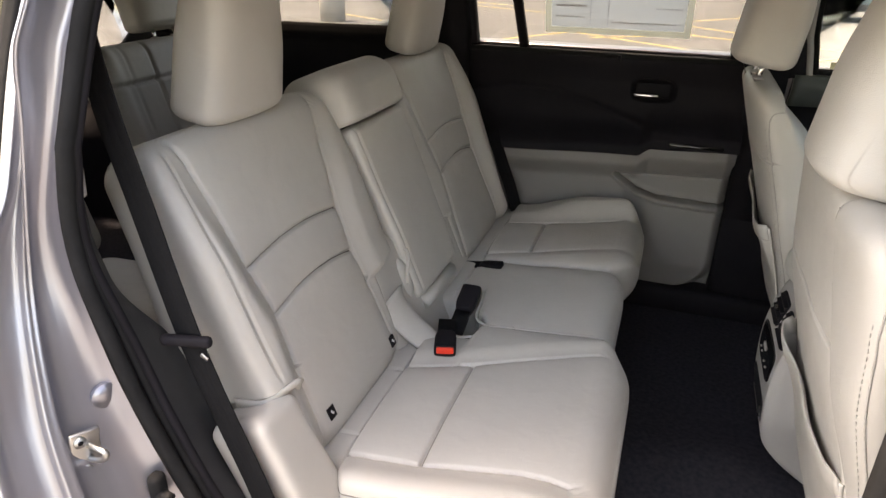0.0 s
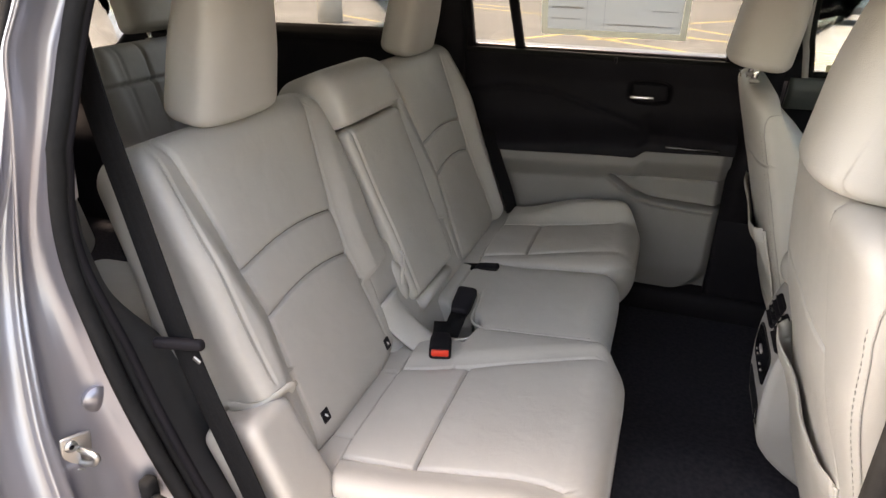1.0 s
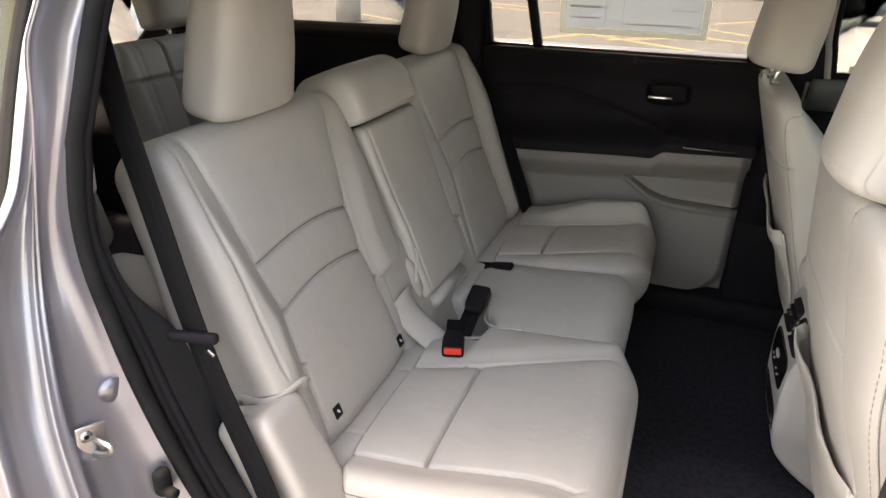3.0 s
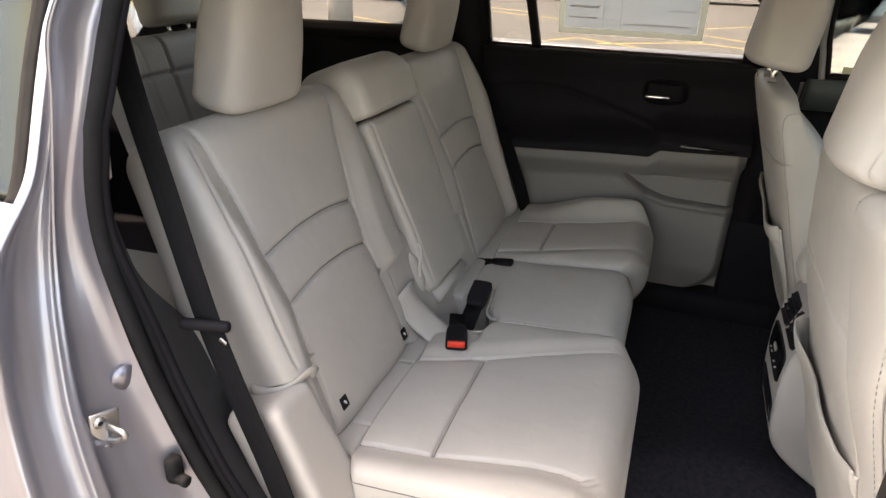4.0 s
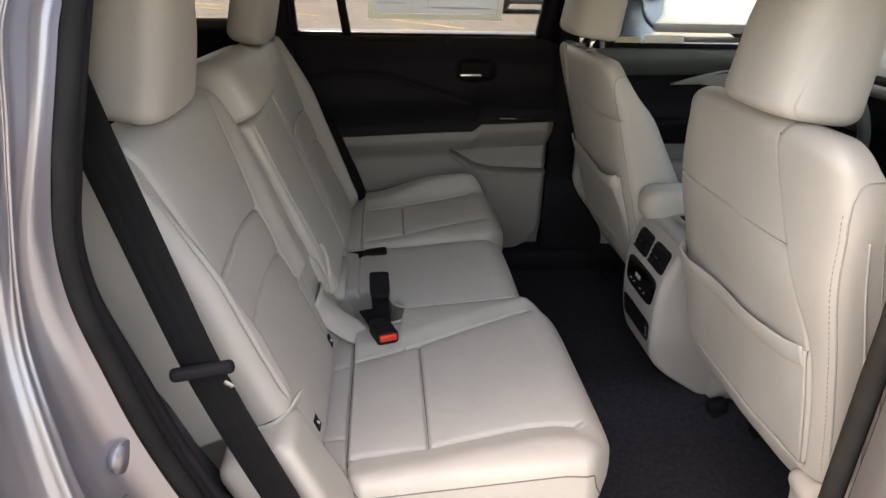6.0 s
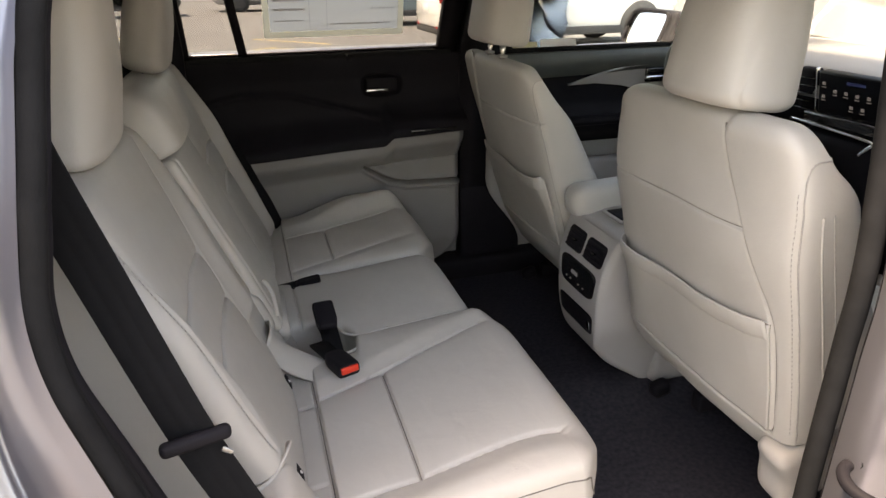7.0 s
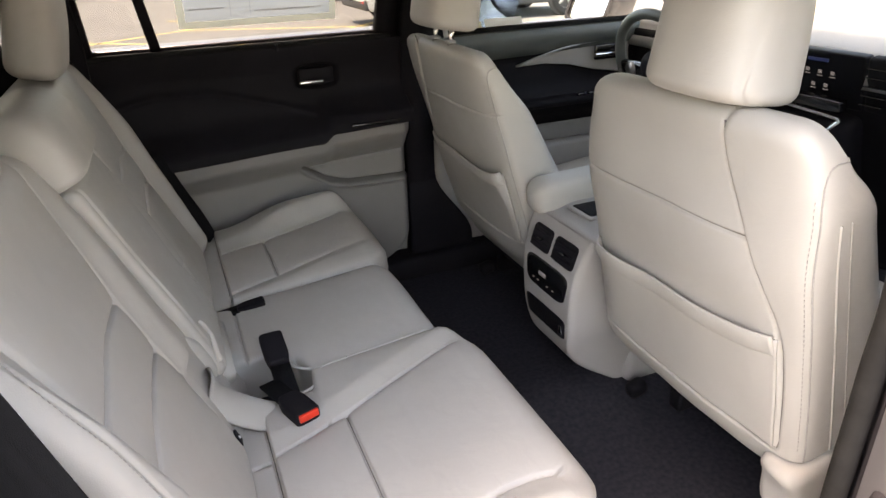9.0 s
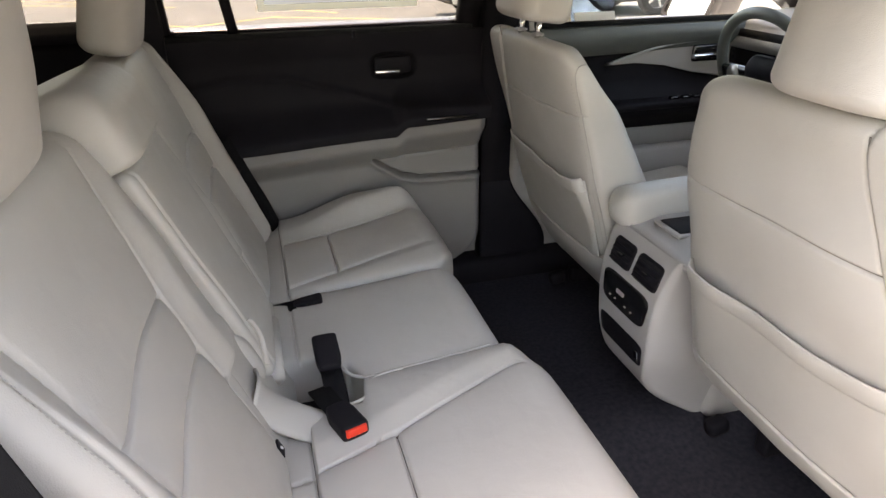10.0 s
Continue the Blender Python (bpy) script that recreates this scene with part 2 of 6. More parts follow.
def on_block(frame_m, H, left, right, thick, theta, h, p=5.0, cap=0.05, front=None, lift=0.0, shear=0.0):
    """Points on an upholstered block: theta in degrees round it (90 faces outward, 0 is its right side)."""
    a = np.radians(theta)
    cs, sn = np.sign(np.cos(a)) * np.abs(np.cos(a)) ** (2 / p), np.sign(np.sin(a)) * np.abs(np.sin(a)) ** (2 / p)
    up = np.clip((h - (H - cap)) / cap, 0, 1)
    inset = cap * (1 - np.sqrt(1 - up * up))
    t = [x(h) if callable(x) else x for x in thick]
    s = (left(h) + right(h)) / 2 + cs * ((right(h) - left(h)) / 2 - inset + lift)
    d = np.where(sn > 0, sn * (t[1] - inset + lift), sn * (t[0] - inset + lift))
    if front is not None:
        w = np.clip(sn / 0.9, 0, 1)
        d = d + w * w * (3 - 2 * w) * front(s, h)
    h = h - shear * np.maximum(0, t[1] - d) * smooth(h, H - 0.22, H)
    m = np.array(frame_m)
    return m[:3, 3] + s[:, None] * m[:3, 0] + h[:, None] * m[:3, 1] + d[:, None] * m[:3, 2]


def axes(origin, across, up):
    """A frame with the outward direction across x up."""
    a, u = Vector(across).normalized(), Vector(up).normalized()
    o = a.cross(u)
    m = Matrix.Identity(4)
    for i, v in enumerate((a, u, o)):
        for j in range(3):
            m[j][i] = v[j]
    m.translation = Vector(origin)
    return m


def seam_line(f, H, left, right, ta, front, s, h, p=6.0, r=0.0013):
    """A dark line for the shade in the seams of a block's outward face; s across and h up are arrays."""
    c, w = (left(h) + right(h)) / 2, (right(h) - left(h)) / 2
    d = ta * (1 - np.clip(np.abs((s - c) / w), 0, 0.999) ** p) ** (1 / p) + front(s, h) + 0.0004
    m = np.array(f)
    return tube(m[:3, 3] + s[:, None] * m[:3, 0] + h[:, None] * m[:3, 1] + d[:, None] * m[:3, 2], r, 6)


def mirror_y(m):
    return Matrix.Diagonal((1, -1, 1, 1)) @ m


def groove(d, depth=0.006, width=0.0032):
    return -depth * np.exp(-(d / width) ** 2)


def puff(d, height, reach):
    return height * (1 - np.exp(-np.abs(d) / reach))


def smooth(x, a, b):
    t = np.clip((x - a) / (b - a), 0, 1)
    return t * t * (3 - 2 * t)


def wrinkle(s, h, size, seed=0.0):
    """Slow unevenness of stretched leather."""
    return size * (np.sin(17 * s + 9 * h + seed) * np.sin(11 * h - 7 * s + 2 * seed) + 0.5 * np.sin(41 * s + 13 * seed) * np.sin(37 * h + seed))


def pucker(along, d, size=0.0003, pitch=0.034):
    """Short gathers of the leather that run into a seam: along it, and off it by d."""
    return size * np.sin(2 * np.pi * along / pitch + 1.7 * np.sin(23 * along)) * np.exp(-(np.abs(d) / 0.014) ** 1.5) * (0.6 + 0.4 * np.sin(9.1 * along + 2))


def stitches(points, gap=0.006, length=0.004, r=0.0006):
    """A row of short raised threads along a path."""
    p = np.array(points, float)
    seg = np.concatenate([[0], np.cumsum(np.linalg.norm(np.diff(p, axis=0), axis=1))])
    verts, faces = [], []
    for a in np.arange(0, seg[-1] - length, gap):
        e0, e1 = [np.array([np.interp(x, seg, p[:, i]) for i in range(3)]) for x in (a, a + length)]
        t = (e1 - e0) / np.linalg.norm(e1 - e0)
        s = np.cross(t, (0.3, 0.5, 0.8))
        s /= np.linalg.norm(s)
        u = np.cross(t, s)
        b = len(verts)
        for c, rr in ((e0, r * 0.6), ((e0 + e1) / 2, r), (e1, r * 0.6)):
            for k in range(4):
                verts.append(c + rr * (s * math.cos(k * math.pi / 2) + u * math.sin(k * math.pi / 2)))
        for ring in (0, 4):
            for k in range(4):
                faces.append((b + ring + k, b + ring + (k + 1) % 4, b + ring + 4 + (k + 1) % 4, b + ring + 4 + k))
        faces += [(b + 3, b + 2, b + 1, b), (b + 8, b + 9, b + 10, b + 11)]
    return mesh_of("stitch_row", verts, faces)


# ---- second row ----
REC = math.radians(21.8)
UP, OUT = Vector((-math.sin(REC), 0, math.cos(REC))), Vector((math.cos(REC), 0, math.sin(REC)))
CROSS = ((0.252, 0.019), (0.342, 0.014))  # the two cross seams: height of their ends and rise in the middle
BACK_SEAM_OUT = [(0.0, 0.150), (0.12, 0.142), (0.26, 0.130), (0.34, 0.142), (0.46, 0.156), (0.55, 0.168)]
BACK_SEAM = [(0.0, 0.150), (0.12, 0.142), (0.26, 0.128), (0.34, 0.139), (0.46, 0.165), (0.55, 0.195)]


def back_front(s, h):
    """Quilting of an outer backrest: centre panel with two cross seams between raised bolsters. s > 0 towards the middle of the car."""
    sv = np.where(s > 0, curve_at(BACK_SEAM, h), curve_at(BACK_SEAM_OUT, h))
    a = np.abs(s)
    rise = np.where(s > 0, 0.016, 0.030)
    out = groove(a - sv, 0.0085, 0.0026) + rise * smooth(a, sv, sv + 0.055) * (1 - 0.65 * smooth(h, 0.36, 0.56))
    inner = smooth(a, sv + 0.004, sv - 0.004)
    bow = 1 - (s / 0.14) ** 2
    for h0, arch in CROSS:
        out += inner * groove(h - h0 - arch * bow, 0.0085, 0.0026)
    d = np.minimum(*(np.abs(h - h0 - arch * bow) for h0, arch in CROSS))
    out += inner * (puff(a - sv, 0.006, 0.02) + puff(d, 0.004, 0.015) - 0.004)
    out += inner * pucker(s, d) + pucker(h, a - sv)
    edge = 0.206 - 0.012 * smooth(h, 0.4, 0.56)
    out += groove(s + edge, 0.003, 0.0025) * smooth(h, 0.17, 0.19)
    return out + wrinkle(s, h, 0.0011, 1.3)


def outer_seat(flip, label, group):
    """Backrest, cushion and lower wing of an outboard seat. flip: the seat across the car."""
    side = -1 if not flip else 1
    mir = mirror_y if flip else (lambda m: m)
    seat = thing("rear_seat", label, "car seat", group, at=(0.1, side * 0.4, 0.46))
    o = Vector((0, -0.362 if flip else -0.4025, 0.80)) - OUT * 0.045 - UP * 0.06
    f = mir(axes(o, (0, 1, 0), UP))
    left = (lambda h: -0.212 - 0.035 * smooth(h, 0.08, 0.30) - 0.010 * smooth(h, 0.30, 0.40) + 0.020 * smooth(h, 0.45, 0.57)) if flip else (lambda h: -0.185 - 0.05 * smooth(h, 0.158, 0.17) + 0.012 * smooth(h, 0.4, 0.57))
    inner = 0.003 if flip else 0.027
    step = 0.045 if flip else 0.085
    right = lambda h: inner + 0.235 - step + step * smooth(h, 0.150 if flip else 0.180, 0.172 if flip else 0.202) - 0.020 * smooth(h, 0.46, 0.57)
    part("backrest", soft_block(f, 0.567, left, right, (lambda h: 0.085 + 0.06 * smooth(h, 0.45, 0.15), 0.045), back_front, p=6, cap=0.045, nf=230, nb=50, nr=250), LEATHER, seat)
    hs = np.linspace(0.03, 0.53, 90)
    for sg in (-1, 1):
        ss = sg * curve_at(BACK_SEAM if sg > 0 else BACK_SEAM_OUT, hs)
        part("seam", seam_line(f, 0.567, left, right, 0.045, back_front, ss, hs), SEAM_SHADE, seat)
    for h0, arch in CROSS:
        ss = np.linspace(-0.132, 0.130, 50)
        part("seam", seam_line(f, 0.567, left, right, 0.045, back_front, ss, h0 + arch * (1 - (ss / 0.14) ** 2)), SEAM_SHADE, seat)
    # raised stitching on the outer bolster
    rows = []
    for off in (0.2075 + 0.006,):
        hs = np.linspace(0.19, 0.545, 60)
        ss = -(off - 0.012 * smooth(hs, 0.4, 0.56))
        dd = 0.045 + back_front(ss, hs) - 0.012 * smooth(-ss, 0.19, 0.24) + 0.0005
        m = np.array(f)
        rows.append(m[:3, 3] + ss[:, None] * m[:3, 0] + hs[:, None] * m[:3, 1] + dd[:, None] * m[:3, 2])
    part("stitching", stitches(rows[0]), THREAD, seat)
    if flip:
        return seat
    # loose edge of the cover at the foot of the bolster
    tabp = [(-0.085, -0.640, 0.886), (-0.050, -0.638, 0.889), (-0.030, -0.630, 0.896), (-0.016, -0.615, 0.905), (-0.008, -0.600, 0.911), (-0.006, -0.590, 0.908), (-0.010, -0.578, 0.895)]
    part("cover_edge", ribbon(catmull(tabp, 30), 0.018, 0.003, (0.3, -0.1, 0.95)), LEATHER, seat)
    # lower wing beside the cushion
    wf = mir(axes(Vector((0.075, -0.622, 0.60)), (0, 1, 0), (-0.40, 0, 0.92)))
    part("side_wing", soft_block(wf, 0.315, lambda h: -0.068 + 0 * h, lambda h: 0.036 - 0.01 * smooth(h, 0.1, 0.3), (0.065, 0.045),
                                 lambda s, h: wrinkle(s, h, 0.001, 2.0), p=7, cap=0.022, nf=60, nb=40, nr=50), LEATHER_SIDE, seat)
    return seat


def cushion_near(s, h):
    sl = curve_at(SL, h)
    sr = curve_at(SR, h)
    out = groove(s - sl, 0.0085, 0.0026) + groove(s - sr, 0.0085, 0.0026)
    inner = smooth(s, sl - 0.003, sl + 0.003) * smooth(s, sr + 0.003, sr - 0.003)
    back = smooth(h, 0.072, 0.080)
    out *= smooth(h, 0.066, 0.08) * smooth(h, 0.455, 0.42)
    out += inner * groove(h - 0.202, 0.0085, 0.0026) * smooth(h, 0.05, 0.08)
    out += groove(h - 0.074, 0.008, 0.0026)
    out += (groove(s - 0.135, 0.006, 0.0026) + groove(s + 0.06, 0.006, 0.0026)) * smooth(h, 0.072, 0.066)
    d = np.minimum(np.abs(s - sl), np.abs(s - sr))
    out += inner * back * (puff(d, 0.005, 0.02) + puff(h - 0.202, 0.004, 0.02) - 0.004)
    out += (0.012 * smooth(s, sr, sr + 0.05) + 0.010 * smooth(s, sl, sl - 0.05)) * back
    out += -0.006 * (1 - back) + inner * back * pucker(s, h - 0.202) + back * (pucker(h, s - sl) + pucker(h, s - sr))
    return out + wrinkle(s, h, 0.0009, 0.4)



SL = [(0.0, -0.058), (0.076, -0.064), (0.14, -0.082), (0.20, -0.102), (0.26, -0.126), (0.31, -0.146), (0.39, -0.178), (0.5, -0.21)]
SR = [(0.0, 0.19), (0.09, 0.189), (0.2, 0.183), (0.3, 0.170), (0.36, 0.162), (0.40, 0.163), (0.43, 0.170), (0.47, 0.192)]


def cushion_seams(f, H, left, right, front, turn, seat):
    """Dark lines for the shade in the long and cross seams of an outer cushion."""
    hs = np.linspace(0.078, 0.42, 60)
    for table in (SL, SR):
        part("seam", seam_line(f, H, left, right, 0.05, front, turn(curve_at(table, hs)), hs), SEAM_SHADE, seat)
    ss = np.linspace(float(curve_at(SL, 0.202)), float(curve_at(SR, 0.202)), 50)
    part("seam", seam_line(f, H, left, right, 0.05, front, turn(ss), 0.202 + 0 * ss), SEAM_SHADE, seat)
    ss = np.linspace(-0.17, 0.19, 60)
    part("seam", seam_line(f, H, left, right, 0.05, front, turn(ss), 0.074 + 0 * ss), SEAM_SHADE, seat)


CUSH_UP = Vector((math.cos(0.09), 0, math.sin(0.09)))


def cushion_frame(yc, x0=-0.02, z0=0.757):
    return axes((x0, yc, z0 - 0.05), (0, -1, 0), CUSH_UP)


bench = "second row seats"
near_seat = outer_seat(False, "light grey leather rear seat with quilted backrest and cushion", bench)
far_seat = outer_seat(True, "light grey leather rear seat beside the closed door", bench)


def notch(h, a, b, depth):
    return depth * smooth(h, a - 0.02, a) * (1 - smooth(h, b, b + 0.015))


part("cushion", soft_block(cushion_frame(-0.37), 0.492, lambda h: -0.262 + notch(h, 0.07, 0.165, 0.062) + 0.055 * smooth(h, 0.43, 0.49),
                           lambda h: 0.205 + 0.05 * smooth(h, 0.06, 0.1) - 0.03 * smooth(h, 0.43, 0.48), (0.085, 0.05), cushion_near,
                           p=6, cap=0.06, nf=240, nb=40, nr=230, low_cap=0.03), LEATHER, near_seat)
cushion_seams(cushion_frame(-0.37), 0.492, lambda h: -0.262 + 0.0 * h, lambda h: 0.255 + 0 * h, cushion_near, lambda s: s, near_seat)
hs = np.linspace(0.07, 0.468, 70)
th = np.interp(hs, [0, 0.40, 0.44, 0.46, 0.468], [10, 10, 4, -4, -30])
side_seam = on_block(cushion_frame(-0.37), 0.492, lambda h: -0.262 + 0 * h, lambda h: 0.205 + 0.05 * smooth(h, 0.06, 0.1) - 0.03 * smooth(h, 0.43, 0.48), (0.085, 0.05), th, hs, 6, 0.06, None, 0.0008)
part("seam", tube(side_seam, 0.0013, 6), SEAM_SHADE, near_seat)
part("stitching", stitches(side_seam + np.array((0, 0.004, 0.008)), 0.007, 0.0045), THREAD, near_seat)


FAR_IN = [(0.0, 0.257), (0.08, 0.262), (0.19, 0.288), (0.30, 0.315), (0.47, 0.35)]
FAR_OUT = [(0.0, 0.478), (0.08, 0.480), (0.19, 0.495), (0.30, 0.520), (0.40, 0.545), (0.47, 0.56)]


def cushion_far(s, h):
    """The seat across: a narrow centre panel and a tall outer bolster that rises towards the front."""
    y = 0.425 - s
    yi, yo = curve_at(FAR_IN, h), curve_at(FAR_OUT, h)
    long = smooth(h, 0.066, 0.08)
    out = (groove(y - yi, 0.0075, 0.0028) * smooth(h, 0.36, 0.26) + groove(y - yo, 0.0075, 0.0028) * smooth(h, 0.42, 0.34)) * long
    inner = smooth(y, yi - 0.003, yi + 0.003) * smooth(y, yo + 0.003, yo - 0.003)
    out += inner * groove(h - 0.19, 0.0085, 0.0026) + groove(h - 0.074, 0.008, 0.0026)
    d = np.minimum(np.abs(y - yi), np.abs(y - yo))
    out += inner * long * (puff(d, 0.005, 0.02) + puff(h - 0.19, 0.004, 0.02) - 0.004)
    out += (0.006 * smooth(y, yi, yi - 0.04) + smooth(y, yo, yo + 0.07) * (0.012 + 0.036 * smooth(h, 0.10, 0.30))) * long
    return out - 0.006 * (1 - long) + wrinkle(s, h, 0.0012, 0.4)


FC = cushion_frame(0.425)
FC_L, FC_R = lambda h: -0.222 + 0.05 * smooth(h, 0.38, 0.47), lambda h: 0.195 - 0.045 * smooth(h, 0.40, 0.475)
part("cushion", soft_block(FC, 0.468, FC_L, FC_R, (0.085, 0.05), cushion_far, p=6, cap=0.06, nf=200, nb=40, nr=200, low_cap=0.03), LEATHER, far_seat)
for table, top in ((FAR_IN, 0.30), (FAR_OUT, 0.38)):
    hs = np.linspace(0.078, top, 60)
    part("seam", seam_line(FC, 0.468, FC_L, FC_R, 0.05, cushion_far, 0.425 - curve_at(table, hs), hs), SEAM_SHADE, far_seat)
for h0, y0, y1 in ((0.19, 0.289, 0.494), (0.074, 0.24, 0.61)):
    ss = 0.425 - np.linspace(y0, y1, 50)
    part("seam", seam_line(FC, 0.468, FC_L, FC_R, 0.05, cushion_far, ss, h0 + 0 * ss), SEAM_SHADE, far_seat)

middle = thing("rear_seat", "light grey leather middle seat with fold-down armrest", "car seat", bench, at=(0.1, 0.05, 0.46))
part("cushion", soft_block(cushion_frame(0.058, z0=0.753), 0.445, lambda h: -0.168 + 0 * h, lambda h: 0.170 - notch(h, 0.04, 0.135, 0.100) - 0.05 * smooth(h, 0.125, 0.14) * (1 - smooth(h, 0.155, 0.185)), (0.085, 0.05),
                           lambda s, h: wrinkle(s, h, 0.0012, 3.1) + groove(h - 0.074, 0.008, 0.0026) + 0.004 * np.cos(s * 9), p=7, cap=0.055, nf=140, nb=40, nr=180,
                           low_cap=0.03), LEATHER, middle)


def on_cushion(pts, lift=0.0):
    """Lays a line in plan on the tops of the cushions."""
    return [(x, y, 0.757 + math.tan(0.09) * (x + 0.02) + lift) for x, y in pts]


pipe = catmull(on_cushion([(0.075, 0.046), (0.108, 0.030), (0.118, -0.020), (0.124, -0.075), (0.140, -0.104), (0.172, -0.116), (0.23, -0.115), (0.32, -0.114), (0.385, -0.112)], -0.003), 70)
part("piping", tube(pipe, 0.0032, 8), LEATHER, middle)
pipe = catmull(on_cushion([(0.035, -0.178), (0.07, -0.180), (0.125, -0.180), (0.152, -0.166), (0.163, -0.135), (0.185, -0.124), (0.22, -0.122)], 0.003), 60)
part("piping", tube(pipe, 0.0028, 8), LEATHER, near_seat)
# loose cloth of the backrest cover tucked down beside the buckles
def fold_f(u, v):
    x = -0.012 + 0.098 * v - 0.012 * (2 * u - 1) ** 2
    y = -0.238 + 0.088 * u + 0.010 * v * (1 - u)
    z = 0.872 - 0.108 * np.sqrt(v) + 0.004 * np.sin(u * 9 + 3 * v) * v * (1 - v) * 2 - 0.022 * (2 * u - 1) ** 2
    return x, y, z


part("cover_fold", surface(fold_f, 30, 40, 0.004, (-0.6, 0, -0.8)), LEATHER_SIDE, near_seat)
curl = catmull([(-0.016, -0.145, 0.937), (-0.008, -0.152, 0.929), (-0.001, -0.167, 0.917), (0.001, -0.178, 0.900), (0.003, -0.181, 0.878)], 30)
part("cover_edge", ribbon(curl, 0.007, 0.0025, tuple(OUT)), LEATHER, near_seat)


def arm_front(s, h):
    return groove(s - ARM_L(h) - 0.017, 0.004, 0.0028) + 0.003 * np.cos(s * 11) + wrinkle(s, h, 0.0008, 5.0)


ARM_L, ARM_R = lambda h: -0.114 - 0.014 * smooth(h, 0.1, 0.38), lambda h: 0.136 + 0 * h
mo = Vector((0, -0.010, 0.80)) - OUT * 0.017 + UP * 0.005
part("armrest", soft_block(axes(mo, (0, 1, 0), UP), 0.398, ARM_L, ARM_R, (0.07, 0.036), arm_front, p=9, cap=0.018, nf=150,
                           nb=40, nr=150), LEATHER, middle)
for sg in (-1, 1):
    hc = axes(Vector((0, -0.001 + sg * 0.131, 0.80)) - OUT * 0.018 + UP * 0.004, (0, 1, 0), UP)
    part("hinge_cover", soft_block(hc, 0.125, lambda h: -0.020 + 0 * h, lambda h: 0.020 + 0 * h, (0.05, 0.030), p=2.4, cap=0.045, nf=40, nb=24, nr=30), LEATHER_SIDE, middle)
part("hinge_bar", tube([Vector((0, -0.10, 0.80)) - UP * 0.012 + OUT * 0.004, Vector((0, 0.0, 0.80)) - UP * 0.012 + OUT * 0.004, Vector((0, 0.08, 0.80)) - UP * 0.012 + OUT * 0.004], 0.016, 14), LEATHER_SIDE, middle)
bo = Vector((0, -0.027, 0.80)) - OUT * 0.014 + UP * 0.409
part("head_bolster", soft_block(axes(bo, (0, 1, 0), UP), 0.118, lambda h: -0.133 + 0.012 * smooth(h, 0.06, 0.118), lambda h: 0.133 - 0.012 * smooth(h, 0.06, 0.118), (0.105, 0.062),
                                lambda s, h: wrinkle(s, h, 0.0008, 1.0) - 0.016 * smooth(h, 0.06, 0.118), p=6, cap=0.032, nf=130, nb=40, nr=60, low_cap=0.012), LEATHER, middle)
part("recess_board", soft_block(axes(mo - OUT * 0.02, (0, 1, 0), UP), 0.44, lambda h: -0.17 + 0 * h, lambda h: 0.20 + 0 * h, (0.012, 0.012), p=6, cap=0.01, nf=30, nb=20, nr=20), TRIM_BLACK, middle)
part("back_filler", soft_block(axes(mo - OUT * 0.012 - UP * 0.13, (0, 1, 0), UP), 0.30, lambda h: -0.235 + 0 * h, lambda h: 0.235 + 0 * h, (0.05, 0.03), p=6, cap=0.03,
                               nf=40, nb=30, nr=20), LEATHER_SIDE, middle)


def headrest_at(name, base, lean, size, label, group, posts=0.045, seam=0, taper=0.010, p=3.8, ahead=0.0):
    """A padded headrest on two steel posts. base: the middle of its foot."""
    w, t, H = size
    hr = thing(name, label, "headrest", group, at=base)
    up = Vector((-math.sin(lean), 0, math.cos(lean)))
    f = axes(base, (0, 1, 0), up)
    shape = lambda sg: (lambda h: sg * (w - taper * np.clip(h / H, 0, 1)))

    def fr(s, h):
        return -0.012 * smooth(h, 0.08, H) + 0.006 * np.cos(s * 12) + wrinkle(s, h, 0.0007, 2.2)

    def bk(s, h):
        g = groove(s - seam, 0.005, 0.003) if seam else 0
        return -0.012 * smooth(h, 0.1, H) + 0.01 * np.cos(s * 11) + g

    part("pad", soft_block(f, H, shape(-1), shape(1), (t, t), fr, bk, p=p, cap=0.04, low_cap=0.022, nf=90, nb=150, nr=70), LEATHER, hr)
    for sg in (-1, 1):
        p = Vector(base) + Vector((ahead, sg * posts, 0))
        part("post", tube([p - up * 0.035, p - up * 0.015, p + up * 0.02], 0.006, 12), CHROME, hr)
        part("post_guide", rbox((0.022, 0.026, 0.006), p - up * 0.026, 0.003), TRIM_GREY, hr)
    return hr


headrest_at("headrest", (-0.216, -0.398, 1.262), math.radians(-10), (0.106, 0.046, 0.235), "light grey leather headrest above the rear seat by the open door", "second row headrests", taper=0.026)
headrest_at("headrest", (-0.210, 0.369, 1.265), math.radians(-12.5), (0.105, 0.043, 0.222), "light grey leather headrest above a rear seat", "second row headrests")


# ---- front seats ----
FREC = math.radians(17)
FUP = Vector((-math.sin(FREC), 0, math.cos(FREC)))
FOUT = Vector((-math.cos(FREC), 0, -math.sin(FREC)))


LOW = 0.140  # height of the lower seam above the foot of the backrest


PANEL = [(-0.2, 0.196), (0.0, 0.197), (0.12, 0.199), (0.20, 0.198), (0.25, 0.189), (0.30, 0.170), (0.35, 0.148), (0.42, 0.120), (0.465, 0.102), (0.49, 0.096), (0.515, 0.095), (0.56, 0.104)]
PANEL_C = catmull(PANEL, 120)


def panel_line(h):
    return np.interp(h, PANEL_C[:, 0], PANEL_C[:, 1])


BULGE = catmull([(-0.20, 0.0), (-0.14, 0.010), (-0.07, 0.034), (0.0, 0.044), (0.05, 0.042), (0.2, 0.030), (0.33, 0.027), (0.42, 0.012), (0.50, 0.0), (0.6, 0.0)], 120)


